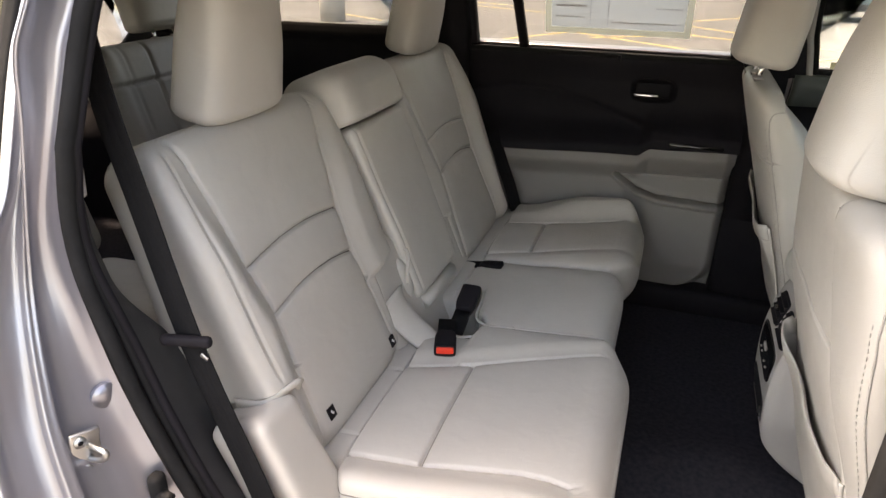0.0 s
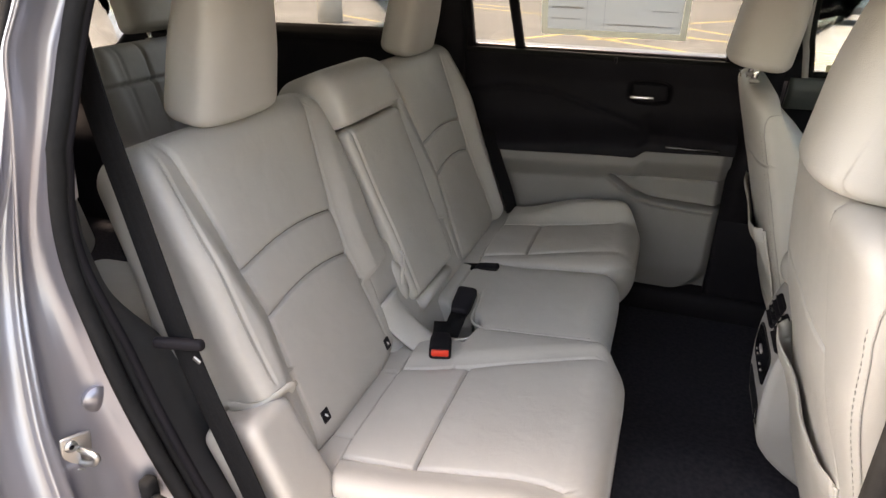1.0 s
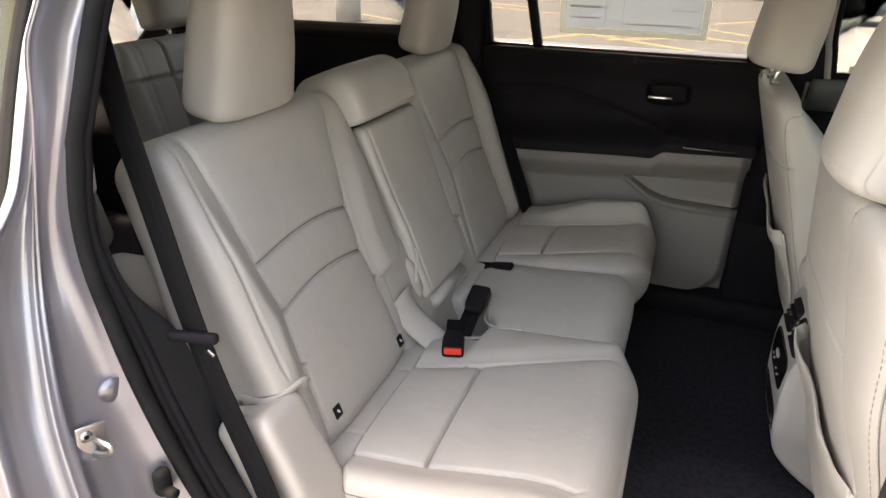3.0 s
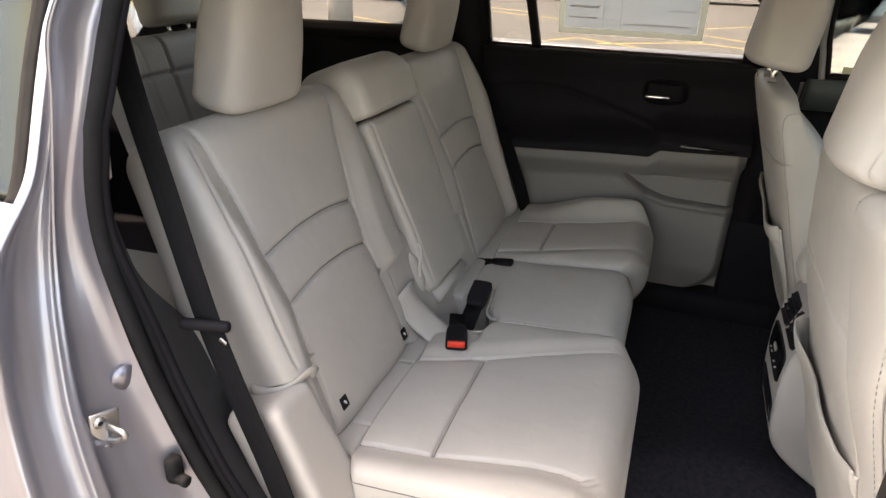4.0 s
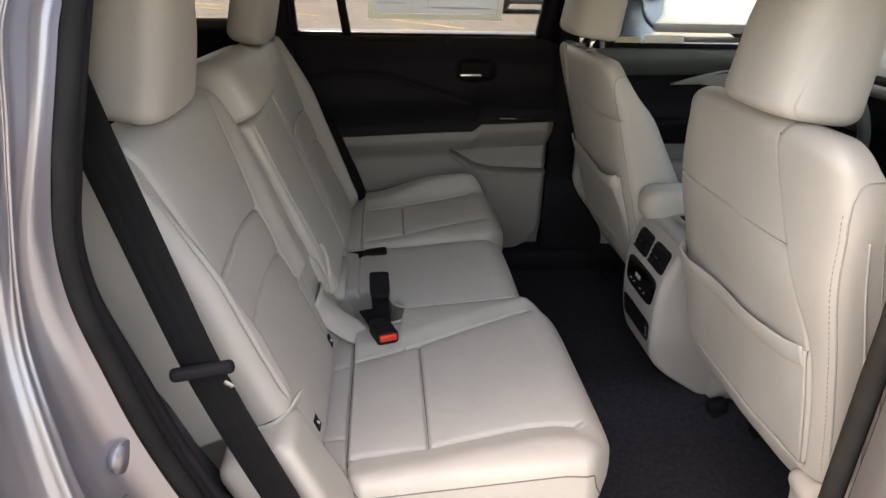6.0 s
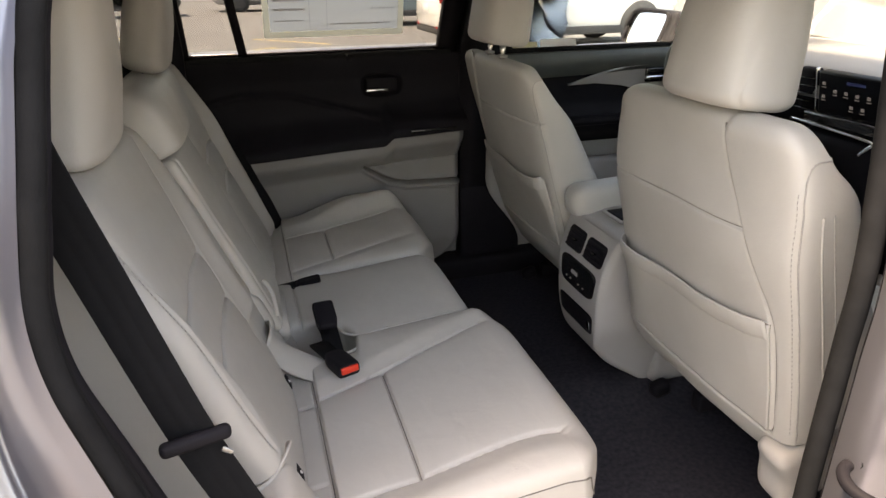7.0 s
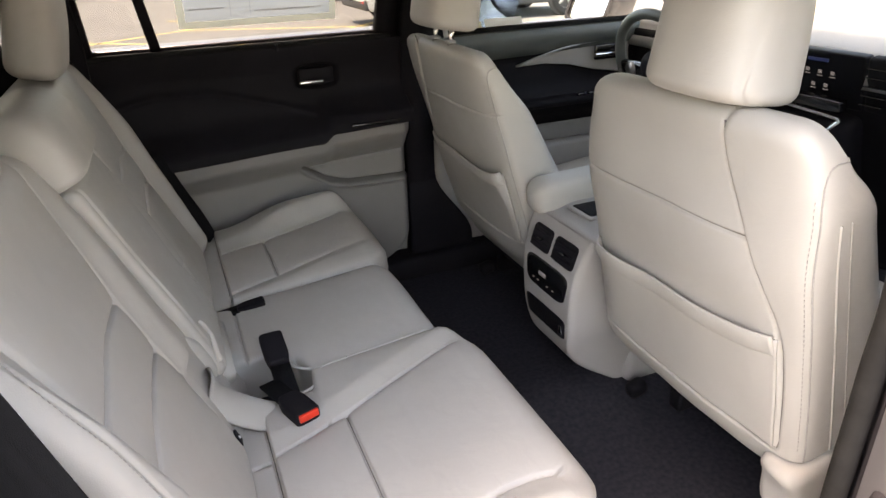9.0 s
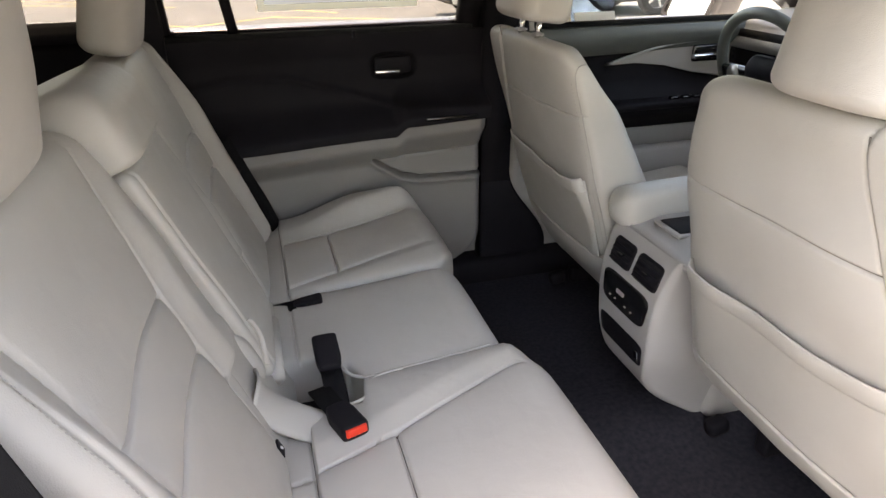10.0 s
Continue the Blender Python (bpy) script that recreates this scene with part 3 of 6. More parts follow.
def front_back_panel(s, hh, sg=1):
    """Rear face of a front backrest. s to the right side of the car, hh up from its foot; sg -1 for the other hand."""
    h = hh - LOW
    q = s * sg
    line = panel_line(h)
    out = groove(q - line, 0.006, 0.0024) * smooth(h, 0.0, 0.02)
    left = smooth(q, line + 0.003, line - 0.003)
    out += left * groove(h - 0.362 - 0.006 * np.cos(s * 7), 0.006, 0.0024)
    out += left * (puff(q - line, 0.004, 0.025) - 0.004) * smooth(h, 0.2, 0.3)
    out += groove(h - 0.008, 0.006, 0.0026) * smooth(q, 0.198, 0.192)
    out += -0.030 * smooth(h, 0.0, -LOW) ** 1.5 + 0.004 * smooth(h, 0.02, 0.0)
    if sg > 0:
        out += np.interp(h, BULGE[:, 0], BULGE[:, 1])  # the back of this seat stands fuller and steeper
    return out + wrinkle(s, h, 0.0012, 0.9) + 0.006 * np.cos(s * 6)


DEEP = [(0, 0.14), (0.2, 0.085), (0.35, 0.0585), (0.41, 0.054), (0.4535, 0.042), (0.492, 0.014), (0.53, 0.004)]
DEEP_FAR = [(0, 0.15), (0.19, 0.104), (0.30, 0.077), (0.374, 0.054), (0.446, 0.028), (0.5, 0.008), (0.53, 0.004)]


def front_seat(x_off, yc, label, sg=1, H=0.545, wide=0.0, tip=0.6):
    seat = thing("front_seat", label, "car seat", "front seats", at=(x_off + 1.0, yc, 0.46))
    base = Vector((0.80 + x_off, yc, 0.765)) - FOUT * 0.055 - FUP * LOW
    f = axes(base, (0, -1, 0), FUP)
    left = lambda h: -0.236 - wide - (0.014 if sg > 0 else 0.0) * smooth(h - LOW, 0.32, 0.12) + 0.03 * smooth(h - LOW, 0.38, 0.54) + (0.02 if sg > 0 else 0.05) * smooth(h, 0.14, 0.0)
    right = lambda h: 0.238 - 0.022 * smooth(h - LOW, 0.40, 0.55) - 0.03 * smooth(h, 0.14, 0.13)
    bulk = catmull(DEEP if sg > 0 else DEEP_FAR, 60)
    deep = (lambda h: np.interp(h - LOW, bulk[:, 0], bulk[:, 1]), 0.055)
    face = lambda s, h: front_back_panel(s, h, sg)
    P = 6.0 if sg > 0 else 4.2  # squareness of the backrest in plan
    part("backrest", soft_block(f, H + LOW, left, right, deep, face, p=P, cap=0.05, nf=220, nb=70, nr=300, low_cap=0.03, shear=tip), LEATHER, seat)
    m = np.array(f)
    hs = np.linspace(0.01, 0.515, 90)
    part("seam", seam_line(f, H + LOW, left, right, 0.055, face, sg * panel_line(hs), hs + LOW, P), SEAM_SHADE, seat)
    qs = np.linspace(-0.20, 0.143, 60)
    part("seam", seam_line(f, H + LOW, left, right, 0.055, face, sg * qs, 0.362 + LOW + 0.006 * np.cos(qs * 7), P), SEAM_SHADE, seat)
    qs = np.linspace(-0.20, 0.194, 60)
    part("seam", seam_line(f, H + LOW, left, right, 0.055, face, sg * qs, 0.008 + LOW + 0 * qs, P), SEAM_SHADE, seat)
    # map pocket: a loose sheet sewn in at its sides and foot
    def mouth(q):
        return 0.204 + 0.012 * ((q + 0.05) / 0.2) ** 2

    def pocket_f(u, v):
        q = -0.212 + 0.405 * u
        s = q * sg
        h = 0.012 + (mouth(q) - 0.012) * v
        d = 0.055 + face(s, h + LOW) - 0.010 * smooth(np.abs(s), 0.19, 0.236) + 0.0016
        gap = 0.010 * np.exp(-((q + 0.15) / 0.06) ** 2) + 0.008
        d = d + gap * smooth(v, 0.3, 1.0) * smooth(u, 0.0, 0.04) * smooth(u, 1.0, 0.88) + 0.0015 * np.sin(23 * s) * v
        pt = m[:3, 3] + s[..., None] * m[:3, 0] + (h + LOW)[..., None] * m[:3, 1] + d[..., None] * m[:3, 2]
        return pt[..., 0], pt[..., 1], pt[..., 2]

    pocket = part("map_pocket", surface(pocket_f, 90, 50, 0.003, tuple(-m[:3, 2])), LEATHER, seat)
    u = np.linspace(0.008, 0.992, 60)
    edge = np.stack(pocket_f(u[None, :], np.full((1, 60), 0.945)), -1)[0]
    part("pocket_hem", sweep(edge, [(0.018 * math.cos(a), 0.0036 * math.sin(a)) for a in np.linspace(0, 2 * np.pi, 16, endpoint=False)], tuple(m[:3, 1])), LEATHER, pocket)
    # corner seam with its stitching, and the zip of the cover on the outer side
    hs = np.linspace(0.0, 0.505, 90)
    th = np.interp(hs, [0, 0.43, 0.46, 0.48, 0.495, 0.505], [22, 22, 17, 9, 0.5, -6])
    seam = on_block(f, H + LOW, left, right, deep, th, hs + LOW, P, 0.05, face, 0.0006, tip)
    part("seam", tube(seam, 0.0012, 6), THREAD, seat)
    row = on_block(f, H + LOW, left, right, deep, th + 9, hs + LOW, P, 0.05, face, 0.0004, tip)
    part("stitching", stitches(row[4:80], 0.0085, 0.005, 0.0007), THREAD, seat)
    if sg > 0:
        hs = np.linspace(0.0, 0.405, 60)
        zipper = part("zip", tube(on_block(f, H + LOW, left, right, deep, 3.0 + 0 * hs, hs + LOW, P, 0.05, face, 0.0004, tip), 0.0018, 8), LEATHER_SIDE, seat, "zip of the seat cover")
        part("zip_edge", tube(on_block(f, H + LOW, left, right, deep, 0.15 + 0 * hs, hs + LOW, P, 0.05, face, 0.0004, tip), 0.0010, 6), THREAD, zipper)
    # valance at the foot, cushion, base and rails
    if sg > 0:
        vf = axes(Vector((0.820 + x_off, yc - 0.200, 0.632)), (0, -1, 0), (-0.3, 0, 0.95))
        part("valance", soft_block(vf, 0.125, lambda h: -0.03 + 0 * h, lambda h: 0.045 + 0 * h, (0.07, 0.045), lambda s, h: 0.004 * np.sin(60 * h + 20 * s), p=3.5, cap=0.025, nf=40, nb=20, nr=30), LEATHER_SIDE, seat)
    cf = axes(Vector((0.86 + x_off, yc, 0.665)), (0, -1, 0), (0.99, 0, 0.1))
    part("cushion", soft_block(cf, 0.50, lambda h: -0.255 + 0 * h, lambda h: 0.255 + 0 * h, (0.06, 0.09),
                               lambda s, h: 0.02 * smooth(np.abs(s), 0.15, 0.22) + groove(np.abs(s) - 0.15, 0.004), p=5, cap=0.06, nf=90, nb=40, nr=60), LEATHER, seat)
    for k in (-1, 1):
        part("seat_rail", rbox((0.46, 0.035, 0.05), (1.18 + x_off, yc + k * 0.2, 0.495), 0.006), TRIM_BLACK, seat)
        part("rail_cover", rbox((0.05, 0.035, 0.04), (0.905 + x_off, yc + k * (0.2 if k * sg < 0 else 0.28), 0.49), 0.012, turn=Matrix.Rotation(radians(-14), 3, "Y")), TRIM_BLACK, seat)
    part("seat_base", rbox((0.40, 0.40, 0.10), (1.16 + x_off, yc, 0.57), 0.02), TRIM_BLACK, seat)
    return seat


front_seat(0.0, -0.415, "light grey leather front seat with map pocket and side zip")
driver = front_seat(-0.04, 0.385, "light grey leather front seat with inner armrest", -1, 0.530, 0.012, 0.8)
headrest_at("headrest", (0.690, -0.451, 1.275), math.radians(-7), (0.099, 0.066, 0.216), "light grey leather headrest on the front seat", "front headrests", seam=-0.084, taper=0.026, p=3.2, ahead=0.022)
headrest_at("headrest", (0.632, 0.342, 1.288), math.radians(-8), (0.098, 0.060, 0.20), "light grey leather headrest on raised steel posts", "front headrests", seam=0, taper=0.026, p=3.2)
af = axes(Vector((0.735, 0.105, 0.925)), (0, -1, 0), (0.995, 0, 0.03))
part("armrest", soft_block(af, 0.36, lambda h: -0.042 + 0 * h, lambda h: 0.042 + 0 * h, (0.045, 0.042), p=3.2, cap=0.042, nf=40, nb=40, nr=40), LEATHER, driver)

# ---- centre console ----
console = thing("centre_console", "light grey console with rear air vents and climate controls", "car console", at=(1.0, 0.0, 0.46))
FACE = catmull([(0.47, 0.90), (0.50, 0.855), (0.55, 0.785), (0.60, 0.742), (0.66, 0.727), (0.74, 0.722), (0.80, 0.725), (0.84, 0.734), (0.88, 0.748), (0.91, 0.766)], 100)
HALF = catmull([(0.47, 0.075), (0.60, 0.088), (0.66, 0.102), (0.74, 0.108), (0.80, 0.112), (0.86, 0.118), (0.91, 0.124)], 60)


def face_x(z):
    return np.interp(z, FACE[:, 0], FACE[:, 1])


def console_shell(u, v):
    """Rear end of the console: v from the top edge down, u round from one side over the face to the other."""
    z = 0.897 - 0.425 * v
    hw = np.interp(z, HALF[:, 0], HALF[:, 1])
    a = (u - 0.5) * 2
    k = 0.012
    b = np.clip(np.abs(a) * 1.9, 0, 1)
    run = np.maximum(0, np.abs(a) * 1.9 - 1)
    y = np.sign(a) * (hw * b + 0.010 * smooth(run, 0, 0.6)) * -1
    x = face_x(z) + k * smooth(b, 0.90, 1.0) + run * 0.34
    return x, y, z


part("shell", surface(console_shell, 121, 70), TRIM_GREY, console)
part("shell_top", surface(lambda u, v: (face_x(0.897) + 0.004 + 0.33 * u, -0.130 + 0.260 * v, 0.895 + 0.006 * np.sin(np.pi * v) + 0.016 * smooth(u, 0.0, 0.25)), 24, 24, 0.012, (0, 0, -1)), TRIM_GREY, console)
part("tray", rbox((0.085, 0.075, 0.012), (0.850, 0.0, 0.914), 0.005), TRIM_BLACK, console)
part("tray_rim", rbox((0.10, 0.09, 0.008), (0.850, 0.0, 0.913), 0.003), TRIM_GREY, console)
part("console_body", rbox((0.75, 0.20, 0.42), (1.28, 0.0, 0.68), 0.02), TRIM_GREY, console)


def inset(y0, y1, z0, z1, proud, p=6.0, narrow=0.0, thick=0.008):
    """A rounded plate that follows the console's rear face; narrow: how much less wide its foot is."""
    n, rings = 64, 8
    a = np.linspace(0, 2 * np.pi, n, endpoint=False)
    cy, cz = np.sign(np.cos(a)) * np.abs(np.cos(a)) ** (2 / p), np.sign(np.sin(a)) * np.abs(np.sin(a)) ** (2 / p)
    verts, faces = [], []
    for r, back in [(0.02, 0)] + [(k / rings, 0) for k in range(1, rings)] + [(0.985, 0.0), (1.0, 0.002), (1.0, thick)]:
        z = (z0 + z1) / 2 + cz * r * (z1 - z0) / 2
        y = (y0 + y1) / 2 + cy * r * ((y1 - y0) / 2 - narrow * (z1 - z) / (z1 - z0))
        verts.extend(np.stack([face_x(z) - proud + back, y, z], 1))
    m = len(verts) // n
    for i in range(m - 1):
        for j in range(n):
            k = (j + 1) % n
            faces.append((i * n + j, (i + 1) * n + j, (i + 1) * n + k, i * n + k))
    faces.append(tuple(range(n)))
    return mesh_of("plate", verts, faces)


def ztilt(z):
    return Matrix.Rotation(math.atan2(float(face_x(z + 0.02) - face_x(z - 0.02)), 0.04), 3, "Y")


for y0, y1 in ((-0.092, -0.007), (0.004, 0.082)):
    vent = part("vent", inset(y0, y1, 0.822, 0.876, 0.002, 7.0), TRIM_BLACK, console, "black louvred air vent")
    for k in range(4):
        zz = 0.830 + 0.0125 * k
        part("vane", rbox((0.010, y1 - y0 - 0.010, 0.0035), (float(face_x(zz)) - 0.003, (y0 + y1) / 2, zz), 0.001, turn=Matrix.Rotation(radians(-25), 3, "Y")), TRIM_BLACK, vent)
    part("tab", rbox((0.010, 0.018, 0.006), (float(face_x(0.849)) - 0.006, (y0 + y1) / 2, 0.849), 0.002), TRIM_GLOSS, vent)
ctl = part("control_panel", inset(-0.088, 0.088, 0.733, 0.806, 0.002, 5.0, 0.010), TRIM_GLOSS, console, "gloss black climate control panel")
part("display", rbox((0.003, 0.028, 0.009), (float(face_x(0.772)) - 0.0025, 0.012, 0.772), 0.001, turn=ztilt(0.772)), TRIM_GREY, ctl)
for k, yy in enumerate((0.048, 0.028, -0.012, -0.035)):
    part("button", rbox((0.003, 0.006, 0.003), (float(face_x(0.752)) - 0.0025, yy, 0.751), 0.001), TRIM_GREY, ctl)
box = part("outlet_panel", inset(-0.086, 0.086, 0.640, 0.697, 0.001, 7.0, 0.006), TRIM_BLACK, console, "black outlet panel")
part("jack", rbox((0.004, 0.012, 0.024), (float(face_x(0.668)) - 0.002, -0.066, 0.666), 0.002, turn=ztilt(0.668)), TRIM_GLOSS, box)

# ---- floor ----
def floor_f(u, v):
    x, y = -2.0 + 4.0 * u, -0.78 + 1.56 * v
    return x, y, 0.455 + 0.03 * np.exp(-((y + 0.03) / 0.13) ** 2) + 0.002 * np.sin(31 * x) * np.sin(27 * y)


tagged(part("floor", surface(floor_f, 90, 60, 0.05, (0, 0, -1)), CARPET), "black carpeted car floor with a low tunnel", "floor", kind="structure")
part("seat_riser", rbox((0.40, 1.16, 0.20), (0.17, 0, 0.56), 0.02), TRIM_BLACK, middle)

# ---- far rear door ----
door = thing("car_door", "closed rear door with black upper panel and grey armrest", "car door", at=(0.25, 0.75, 0.5))


def split_z(x):
    return 0.940 + 0.02 * smooth(x, -0.1, 0.4) + 0.024 * smooth(x, 0.385, 0.425) + 0.008 * smooth(x, 0.42, 0.65)


def door_y(x, z):
    t = z - split_z(x)
    y = 0.733 - 0.015 * smooth(z, 1.15, 1.225)
    y = y - 0.082 * np.exp(-(np.clip(t - 0.02, 0, 9) / 0.05) ** 2) * (t > -0.001)
    return y


def upper_f(u, v):
    x = -0.20 + 0.86 * u
    z = split_z(x) + 0.003 + (1.225 - split_z(x) - 0.003) * v
    ridge = curve_at([(-0.2, 1.09), (-0.02, 1.125), (0.12, 1.12), (0.27, 1.075), (0.40, 1.035), (0.66, 1.03)], x)
    y = door_y(x, z) - 0.010 * np.exp(-((z - ridge) / 0.010) ** 2) - 0.006 * smooth(z, ridge, ridge - 0.02)
    y = y + 0.018 * smooth((np.abs((x - 0.405) / 0.060) ** 3 + np.abs((z - 1.137) / 0.033) ** 3) ** (1 / 3), 1.12, 0.85)
    return x, y, z


def lower_f(u, v):
    x = -0.20 + 0.86 * u
    z = 0.50 + (split_z(x) - 0.50) * v
    t = split_z(x) - z
    y = 0.655 + 0.04 * smooth(t, 0.02, 0.09)
    lip = curve_at([(-0.2, 0.99), (0.30, 0.905), (0.345, 0.875), (0.40, 0.838), (0.46, 0.822), (0.66, 0.815)], x)
    top = curve_at([(-0.2, 0.5), (0.32, 0.89), (0.36, 0.892), (0.66, 0.905)], x)
    inside = smooth(x, 0.325, 0.335) * smooth(z, lip - 0.002, lip + 0.002) * smooth(z, top + 0.003, top - 0.003)
    y = y + 0.010 * inside * smooth(z, lip - 0.01, lip + 0.03)
    y = y - 0.008 * np.exp(-((z - lip + 0.010) / 0.007) ** 2) * smooth(x, 0.31, 0.34)
    y = y + 0.040 * np.exp(-((z - lip - 0.004) / 0.0048) ** 4) * smooth(x, 0.322, 0.332)
    y = y + 0.008 * np.exp(-((z - top) / 0.004) ** 2) * smooth(x, 0.322, 0.332)
    y = y + 0.05 * smooth(np.hypot(np.maximum(x - 0.52, 0), np.maximum(0.64 - z, 0)), 0.11, 0.15) + 0.02 * smooth(z, 0.62, 0.52)
    return x, y, z


part("upper_panel", surface(upper_f, 220, 130, 0.02, (0, 1, 0)), TRIM_BLACK, door, "black soft upper panel")
part("lower_panel", surface(lower_f, 220, 170, 0.02, (0, 1, 0)), DOOR_GREY, door, "grey lower panel with armrest and map pocket")
part("switch_plate", rbox((0.15, 0.05, 0.012), (0.545, 0.665, 1.005), 0.005), TRIM_GLOSS, door)
hd = part("handle_cup", rbox((0.100, 0.012, 0.044), (0.405, 0.742, 1.138), 0.0055, seg=3), TRIM_BLACK, door)
part("handle_lever", rbox((0.070, 0.012, 0.011), (0.386, 0.721, 1.124), 0.004), CHROME, hd, "chrome door handle")
part("lock_pin", tube([(0.30, 0.705, 1.218), (0.30, 0.705, 1.232), (0.30, 0.705, 1.234)], 0.005, 10), TRIM_BLACK, door)
part("outer_skin", surface(lambda u, v: (-0.2 + 0.86 * u, 0.90 - 0.07 * smooth(v, 0.5, 1.0) - 0.02 * smooth(v, 0.3, 0), 0.40 + 0.82 * v), 30, 30, 0.01, (0, -1, 0)), SILVER, door)
part("sill_seal", rbox((0.80, 0.022, 0.018), (0.23, 0.735, 1.228), 0.005), RUBBER, door)
part("sill_ledge", rbox((0.80, 0.075, 0.012), (0.23, 0.815, 1.238), 0.004), SILVER, door)
# window frame: rear post, division post, front post and header
GL = lambda z: 0.775 - 0.32 * (z - 1.22)
def post_path(x0, x1, z0=1.22, z1=1.60, dy=0.0):
    return [(x0 + (x1 - x0) * k, GL(z0 + (z1 - z0) * k) + dy, z0 + (z1 - z0) * k) for k in np.linspace(0, 1, 6)]


win = part("window_frame", sweep(post_path(-0.175, -0.185), [(-0.03, -0.02), (0.03, -0.02), (0.03, 0.02), (-0.03, 0.02)], (1, 0, 0)), TRIM_BLACK, door)
part("division_post", sweep(post_path(0.006, -0.045), [(-0.012, -0.012), (0.012, -0.012), (0.012, 0.012), (-0.012, 0.012)], (1, 0, 0)), TRIM_BLACK, win)
part("front_post", sweep(post_path(0.625, 0.655), [(-0.03, -0.02), (0.03, -0.02), (0.03, 0.02), (-0.03, 0.02)], (1, 0, 0)), TRIM_BLACK, win)
part("header", rbox((0.95, 0.05, 0.05), (0.24, GL(1.60), 1.61), 0.01), TRIM_BLACK, win)
part("pane", surface(lambda u, v: (-0.16 + 0.78 * u, GL(1.21 + 0.40 * v) + 0 * u, 1.21 + 0.40 * v), 4, 4, 0.004, (0, 1, 0)), PRIVACY, door)


# price sheet hung in the window
def thin_mat(name, c):
    """Paper that lets daylight through."""
    m = bpy.data.materials.new(name)
    m.use_nodes = True
    n, l = m.node_tree.nodes, m.node_tree.links
    df, tl, mx = n.new("ShaderNodeBsdfDiffuse"), n.new("ShaderNodeBsdfTranslucent"), n.new("ShaderNodeMixShader")
    nz, tc = n.new("ShaderNodeTexNoise"), n.new("ShaderNodeTexCoord")
    nz.inputs["Scale"].default_value = 14
    mp = n.new("ShaderNodeMapRange")
    mp.inputs["To Min"].default_value, mp.inputs["To Max"].default_value = 0.80, 0.92
    l.new(tc.outputs["Object"], nz.inputs["Vector"])
    l.new(nz.outputs["Fac"], mp.inputs["Value"])
    l.new(mp.outputs["Result"], mx.inputs[0])
    for b in (df, tl):
        b.inputs["Color"].default_value = (*c, 1)
    l.new(df.outputs[0], mx.inputs[1])
    l.new(tl.outputs[0], mx.inputs[2])
    l.new(mx.outputs[0], n["Material Output"].inputs["Surface"])
    return m


paper, cream = thin_mat("white_paper", (0.86, 0.86, 0.85)), thin_mat("cream_sleeve", (0.90, 0.86, 0.70))
print_grey = mat("grey_print", (0.74, 0.74, 0.75), 0.8, vary=0.05, scale=60)
sheet = thing("price_sheet", "printed price sheet in a cream plastic sleeve on the window", "paper sheet", at=(0.28, 0.75, 1.29))


def on_glass(x0, x1, z0, z1, off):
    return surface(lambda u, v: (x0 + (x1 - x0) * u, GL(z0 + (z1 - z0) * v) - off + 0 * u, z0 + (z1 - z0) * v), 3, 3)


for x0, x1, z0, z1 in ((0.070, 0.480, 1.285, 1.301), (0.070, 0.087, 1.301, 1.58), (0.463, 0.480, 1.301, 1.58)):
    part("sleeve_edge", on_glass(x0, x1, z0, z1, 0.003), cream, sheet)
part("page", on_glass(0.088, 0.462, 1.302, 1.575, 0.006), paper, sheet)
for x0, x1, z0, z1 in ((0.10, 0.19, 1.385, 1.395), (0.10, 0.19, 1.36, 1.366), (0.20, 0.202, 1.31, 1.57), (0.25, 0.252, 1.31, 1.57), (0.26, 0.44, 1.318, 1.322), (0.10, 0.185, 1.33, 1.334),
                       (0.27, 0.36, 1.40, 1.405), (0.38, 0.45, 1.36, 1.363)):
    part("printed_line", on_glass(x0, x1, z0, z1, 0.009), print_grey, sheet)


# ---- body shell ----
# far side: pillars, rear quarter trim and window
shell = thing("car_body", "silver car body with black and grey inner trim", "car body", kind="structure", at=(0, 0, 0.4))
part("pillar_trim", sweep([(-0.235, 0.715, 0.50), (-0.225, 0.715, 1.0), (-0.215, 0.70, 1.25), (-0.225, 0.63, 1.60)], [(-0.06, -0.03), (0.06, -0.03), (0.06, 0.03), (-0.06, 0.03)], (1, 0, 0)), TRIM_BLACK, shell)
part("pillar_trim", sweep([(0.70, 0.745, 0.45), (0.70, 0.74, 1.0), (0.70, 0.72, 1.25), (0.74, 0.62, 1.60)], [(-0.045, -0.03), (0.045, -0.03), (0.045, 0.03), (-0.045, 0.03)], (1, 0, 0)), TRIM_BLACK, shell)

BFAR = catmull([(0.745, 0.725, 1.205), (0.73, 0.71, 1.28), (0.716, 0.69, 1.35), (0.70, 0.64, 1.60)], 20)
part("pillar_trim", sweep(BFAR, [(-0.045, -0.02), (0.042, -0.02), (0.042, 0.02), (-0.045, 0.02)], (1, 0, 0)), TRIM_BLACK, shell)
part("pillar_edge", sweep(BFAR + np.array((0.051, 0.0, 0.0)), [(-0.009, -0.018), (0.008, -0.018), (0.008, 0.018), (-0.009, 0.018)], (1, 0, 0)), TRIM_GREY, shell)
part("weatherstrip", tube(BFAR + np.array((0.067, 0.004, 0.0)), 0.008, 10), RUBBER, shell, "black rubber door seal")


def quarter_f(u, v):
    x = -2.0 + 1.74 * u
    z = 0.46 + (0.775 - 0.10 * smooth(x, -1.44, -1.58)) * v
    return x, 0.70 - 0.07 * smooth(z, 0.95, 0.8) + 0.0 * x, z


